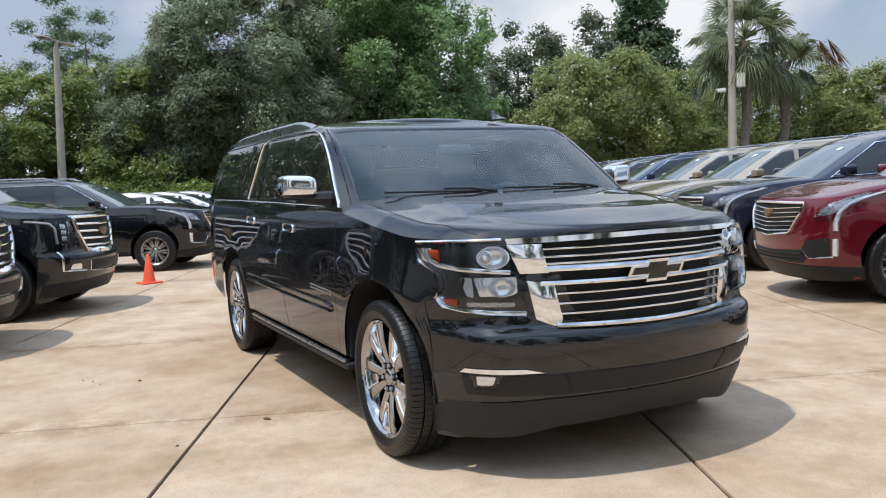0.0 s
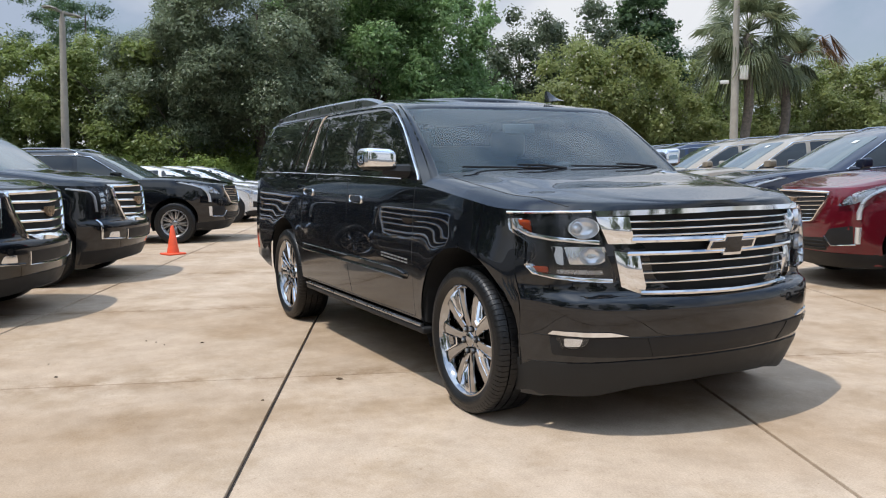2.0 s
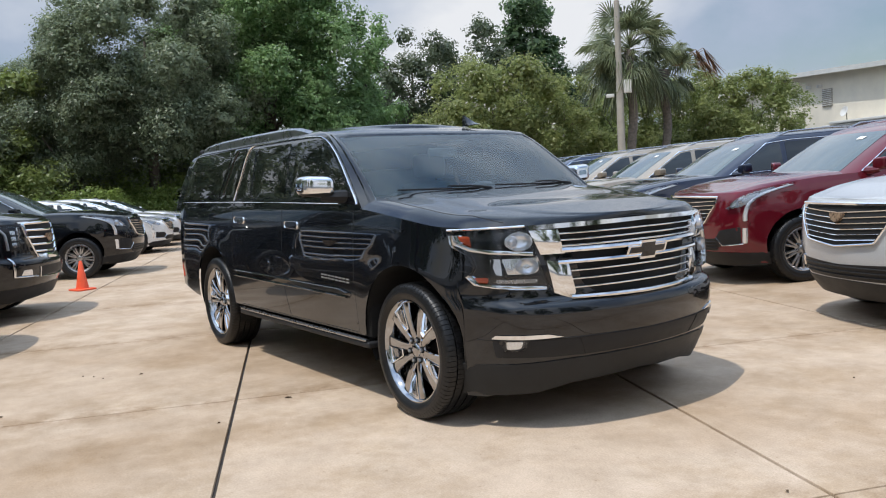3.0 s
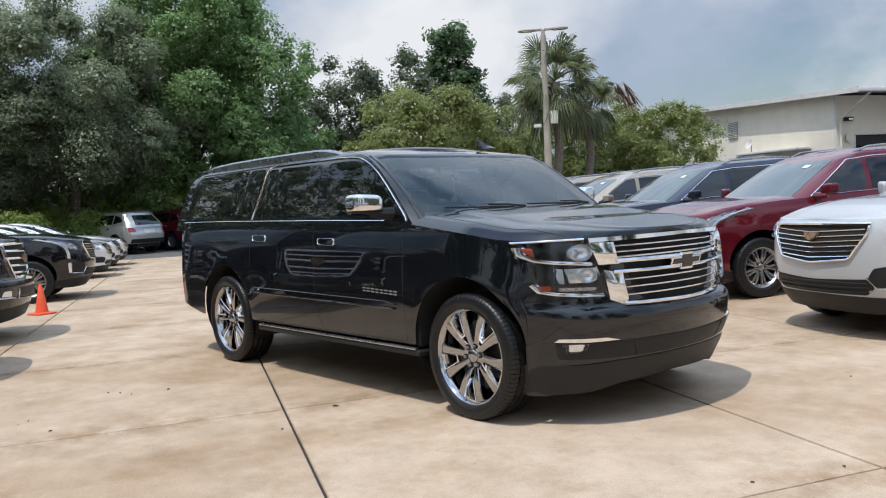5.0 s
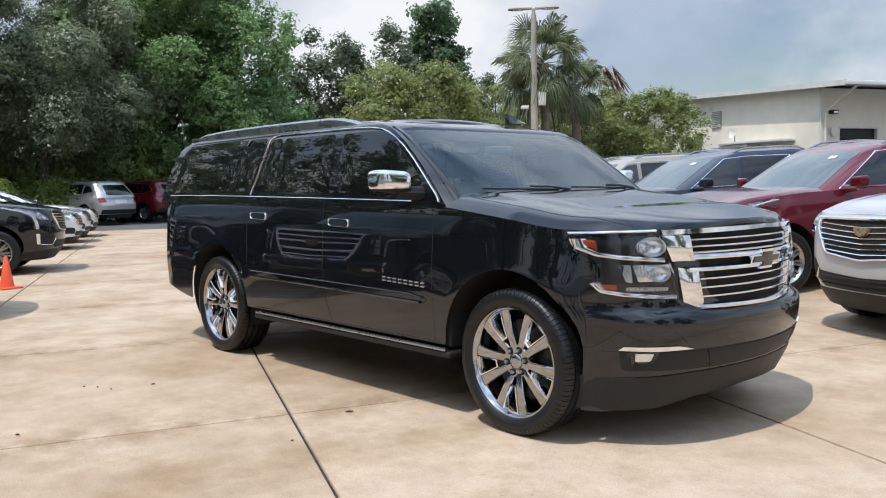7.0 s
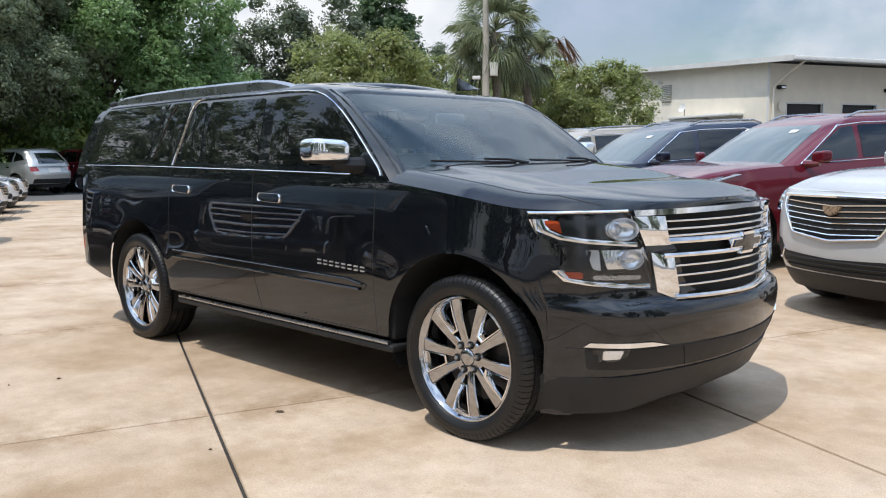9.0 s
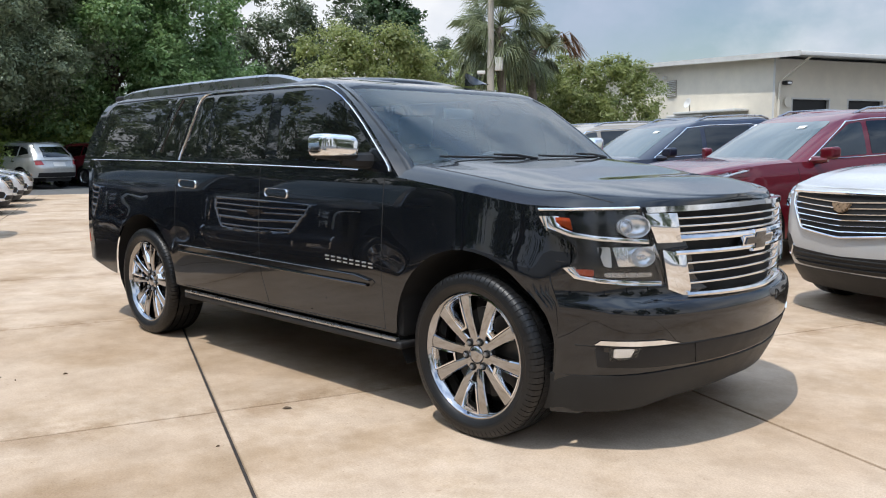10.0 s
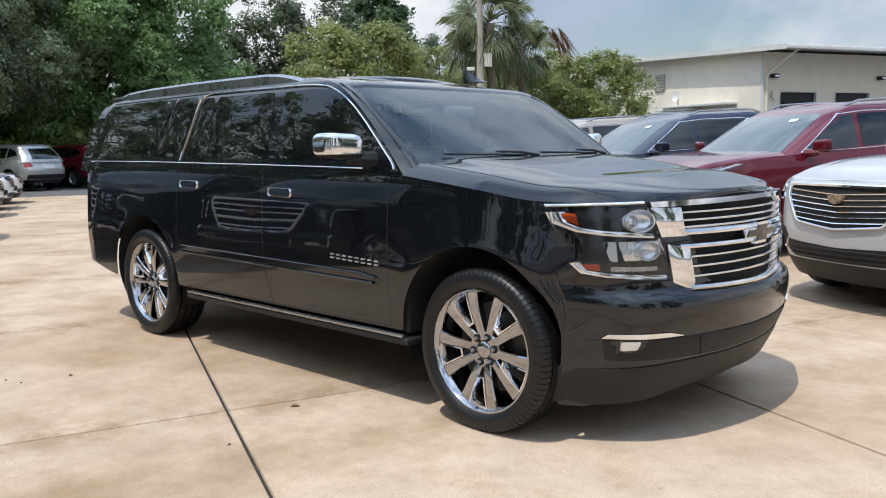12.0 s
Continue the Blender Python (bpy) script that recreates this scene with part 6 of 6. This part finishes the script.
# ---------------------------------------------------------------- build: building
def build_building():
    """Low service building: two walls seen, fascia, gutter, louvre, canopy, dish, bay openings."""
    turn = math.degrees(math.atan2(V.y, V.x))
    # local x runs along v (away), local y runs along u
    e = thing("building", "low cream stucco service building with a white roof edge", "building", "", lot(29.6, 29.0, 0, turn))
    wall_h, L, D = 5.9, 34.0, 26.0
    for q in ((0, L, D - .3, D), (0, .3, .3, D - .3), (L - .3, L, .3, D - .3)):
        part("wall", box(bmesh.new(), *q, -.05, wall_h), STUCCO, e, "cream stucco wall")
    bays = [(1.1, 3.7), (4.9, 7.5), (8.7, 11.3), (12.5, 15.1)]
    x = 0.0
    for a, b in bays + [(L, L)]:
        part("pier", box(bmesh.new(), x, a, 0, .3, -.05, wall_h), STUCCO, e, "cream stucco pier between the bays")
        if b > a:
            part("lintel", box(bmesh.new(), a, b, 0, .3, 3.98, wall_h), STUCCO, e, "cream stucco wall over a bay")
        x = b
    for a, b in bays:
        fr = part("bay_frame", joined(box(bmesh.new(), a, a + .08, -.02, .32, 0, 3.98), box(bmesh.new(), b - .08, b, -.02, .32, 0, 3.98), box(bmesh.new(), a + .08, b - .08, -.02, .32, 3.90, 3.98)), METAL_WHITE, e, "light metal bay door frame")
        part("half_open_door", box(bmesh.new(), a + .08, b - .08, .16, .2, 3.35, 3.90), TRIM_GREY, fr)
    # near-black sheet added behind the bays, standing in for their shaded interior
    bm = bmesh.new()
    box(bm, .3, L - .3, 3.5, 3.6, 0, wall_h - .2)
    part("bay_darkness", bm, VOID, e)
    # roof with a deep overhang over the bays
    def roof_z(y):
        return wall_h + (.05 + .045 * (y + 2.1) if y < 12.5 else .70 - .12 * (y - 12.5))
    bm = bmesh.new()
    rows = []
    for y in (-2.1, 0, 12.5, D + .5):
        rows.append([bm.verts.new((x, y, roof_z(y) + h)) for x, h in ((-.55, 0), (-.55, .07), (L + .5, .07), (L + .5, 0))])
    for a, b in zip(rows, rows[1:]):
        for k in range(4):
            bm.faces.new((a[k], a[(k + 1) % 4], b[(k + 1) % 4], b[k]))
    bm.faces.new(rows[0])
    bm.faces.new(rows[-1])
    rf = part("roof", bm, METAL_WHITE, e, "white metal roof")
    bm = bmesh.new()
    rows = []
    for y in (-2.15, 0, 12.5, D + .55):
        rows.append([bm.verts.new((x, y, roof_z(y) + h)) for x, h in ((-.62, -.16), (-.62, .10), (-.552, .10), (-.552, -.16))])
    for a, b in zip(rows, rows[1:]):
        for k in range(4):
            bm.faces.new((a[k], a[(k + 1) % 4], b[(k + 1) % 4], b[k]))
    part("fascia", bm, METAL_WHITE, rf)
    bm = bmesh.new()
    for y0, y1 in ((0.0, 12.5), (12.5, D)):
        vs = [bm.verts.new(p) for p in ((.0, y0, wall_h - .02), (.0, y1, wall_h - .02), (.0, y1, roof_z(y1)), (.0, y0, roof_z(y0)), (.25, y0, wall_h - .02), (.25, y1, wall_h - .02), (.25, y1, roof_z(y1)), (.25, y0, roof_z(y0)))]
        for f in ((0, 1, 2, 3), (4, 5, 6, 7)):
            bm.faces.new([vs[k] for k in f])
    part("gable", bm, STUCCO, e)
    part("gutter", box(bmesh.new(), -.60, L + .5, -2.26, -2.1, wall_h - .08, wall_h + .12, .02), METAL_WHITE, rf, "white gutter")
    bm = bmesh.new()
    tube(bm, [(.25, -2.1, wall_h - .05), (.2, -1.2, wall_h - .55), (.16, -.14, wall_h - 1.2), (.16, -.12, .1)], .06, 8)
    part("downspout", bm, STUCCO, e, "cream downspout")
    # louvre on the long wall
    lv = part("louvre", box(bmesh.new(), -.05, .01, 7.9, 8.8, 4.45, 5.45, .01), POLE_GREY, e, "grey wall louvre")
    for i in range(9):
        bm = box(bmesh.new(), -.10, -.055, 7.94, 8.76, 4.51 + i * .105, 4.545 + i * .105, .004)
        part("slat", bm, METAL_WHITE, lv)
    for y, z in ((8.9, 5.65), (9.9, 5.7)):
        part("wall_camera", box(bmesh.new(), -.28, 0, y - .09, y + .09, z - .09, z + .09, .04), METAL_WHITE, e)
    cp = part("canopy", box(bmesh.new(), -.9, 0, 1.8, 7.0, 3.36, 3.50, .02), METAL_WHITE, e, "small white canopy")
    part("lower_canopy", box(bmesh.new(), -.8, 0, 4.6, 7.8, 3.20, 3.34, .02), METAL_WHITE, cp)
    bm = bmesh.new()
    lathe(bm, [(.0005, 0), (.14, .015), (.25, .055), (.29, .085), (.28, .09), (.14, .03), (.0005, .015)], 20, Matrix.Translation((-.7, 5.9, 3.95)) @ Matrix.Rotation(radians(-70), 4, "Y"))
    ds = part("satellite_dish", bm, METAL_WHITE, e, "small white satellite dish")
    part("mast", tube(bmesh.new(), [(-.6, 5.9, 3.4), (-.62, 5.9, 3.9)], .03, 8), POLE_GREY, ds)
    for x in (.62, 8.1):
        lf = part("wall_lamp", box(bmesh.new(), x - .2, x + .2, -.34, 0, 4.6, 4.80, .05), TRIM_GREY, e, "dark wall lamp")
        part("lens", box(bmesh.new(), x - .14, x + .14, -.36, -.32, 4.63, 4.73, .01), LAMP_WHITE, lf)
    bm = bmesh.new()
    lathe(bm, [(.0005, 0), (.24, .03), (.25, .08), (.0005, .09)], 20, Matrix.Translation((.72, -.1, 3.75)) @ Matrix.Rotation(radians(90), 4, "X"))
    part("round_cover", bm, STUCCO, e)
    bm = bmesh.new()
    box(bm, -.01, 0, 0, .14, 0, 6.2)
    part("corner_trim", bm, METAL_WHITE, e)


build_building()


# ---------------------------------------------------------------- build: poles, cone, wall, litter
def light_pole(m, height, with_box):
    e = thing("street_lamp", "tapered concrete lamp post with two flat lamp heads", "lamp post", "lamp posts of the lot", m)
    bm = bmesh.new()
    tube(bm, [(0, 0, -.1), (0, 0, height * .5), (0, 0, height - .1)], [.17, .14, .105], 10)
    part("post", bm, POLE_GREY, e)
    bm = bmesh.new()
    tube(bm, [(0, 0, height - .25), (0, 0, height + .12)], [.07, .07], 8)
    part("collar", bm, POLE_GREY, e)
    for s in (-1, 1):
        bm = bmesh.new()
        secs = ((.05, .05, .07), (.25, .07, .06), (.5, .18, .065), (.86, .20, .06), (1.0, .11, .04))
        rows = []
        for x, w, t in secs:
            rows.append([bm.verts.new((s * x, dy * w, height + .12 + dz * t)) for dy, dz in ((-1, 0), (-.8, .8), (.8, .8), (1, 0), (.8, -.5), (-.8, -.5))])
        for a, b in zip(rows, rows[1:]):
            for j in range(6):
                bm.faces.new((a[j], a[(j + 1) % 6], b[(j + 1) % 6], b[j]))
        bm.faces.new(rows[0])
        bm.faces.new(rows[-1])
        h = part("lamp_head", bm, POLE_GREY, e, "flat grey lamp head")
        part("lens", box(bmesh.new(), s * .62 - .18, s * .62 + .18, -.14, .14, height + .078, height + .092), LAMP_WHITE, h)
    if with_box:
        bm = box(bmesh.new(), .16, .46, -.14, .14, 4.42, 4.92, .02)
        part("junction_box", bm, METAL_WHITE, e, "white box on the post")
        bm = box(bmesh.new(), -.52, -.2, -.06, .06, 4.28, 4.42, .03)
        part("security_camera", bm, METAL_WHITE, e, "small white camera")


light_pole(lot(25.9, 11.45, 0, 40), 8.05, True)
light_pole(lot(27.5, -13.6, 0, 141) @ Matrix.Rotation(radians(2.5), 4, "Y"), 7.1, False)


def cone(m):
    e = thing("traffic_cone", "orange plastic traffic cone standing on the concrete", "cone", "", m)
    bm = bmesh.new()
    lathe(bm, [(.0005, .455), (.018, .455), (.024, .445), (.095, .03), (.11, .028), (.11, .02)], 24)
    part("cone_body", bm, ORANGE, e)
    part("base", box(bmesh.new(), -.15, .15, -.15, .15, 0, .028, .012), ORANGE, e)


cone(pose(-9.64, -.95, 0, 0, 0, 20))


def back_wall():
    bm = bmesh.new()
    p, q = U * 32.2 + V * -22.0, U * 33.2 + V * -11.0
    d = (q - p).normalized()
    n = Vector((-d.y, d.x, 0)) * .09
    z = 1.85
    vs = [bm.verts.new((a.x + b.x, a.y + b.y, h)) for a, b in ((p, n), (q, n), (q, -n), (p, -n)) for h in (-.05, z)]
    for i in range(4):
        a, b = 2 * i, 2 * ((i + 1) % 4)
        bm.faces.new((vs[a], vs[b], vs[b + 1], vs[a + 1]))
    bm.faces.new((vs[1], vs[3], vs[5], vs[7]))
    tagged(new("wall_back", mesh_of("wall_back", bm, POLE_GREY)), "weathered grey concrete boundary wall", "wall", kind="structure")


back_wall()


def litter():
    """Dry leaves and specks on the slabs."""
    r = random.Random(9)
    e = None
    for i in range(26):
        x, y = r.uniform(-3.4, 3.6), r.uniform(-3.6, -1.15)
        if i == 0:
            x, y = -.998, -1.321
        if i > 18:
            x, y = r.uniform(1.2, 3.2), r.uniform(-1.2, 2.2)
        bm = bmesh.new()
        s = r.uniform(.006, .016) if i else .028
        pts = [(-s, 0, .004), (-s * .3, s * .4, .012), (s * .6, s * .3, .010), (s, 0, .004), (s * .5, -s * .35, .009), (-s * .4, -s * .35, .011)]
        mid = bm.verts.new((0, 0, .003))
        vs = [bm.verts.new(p) for p in pts]
        for a, b in zip(vs, vs[1:] + vs[:1]):
            bm.faces.new((mid, a, b))
        ob = new("dry_leaf", mesh_of("dry_leaf", bm, DRY_LEAF))
        ob.matrix_basis = pose(x, y, 0, 0, 0, r.uniform(0, 360))
        tagged(ob, "small dry brown leaf on the concrete", "leaf", "dry leaves on the concrete")


litter()
build_pavement()
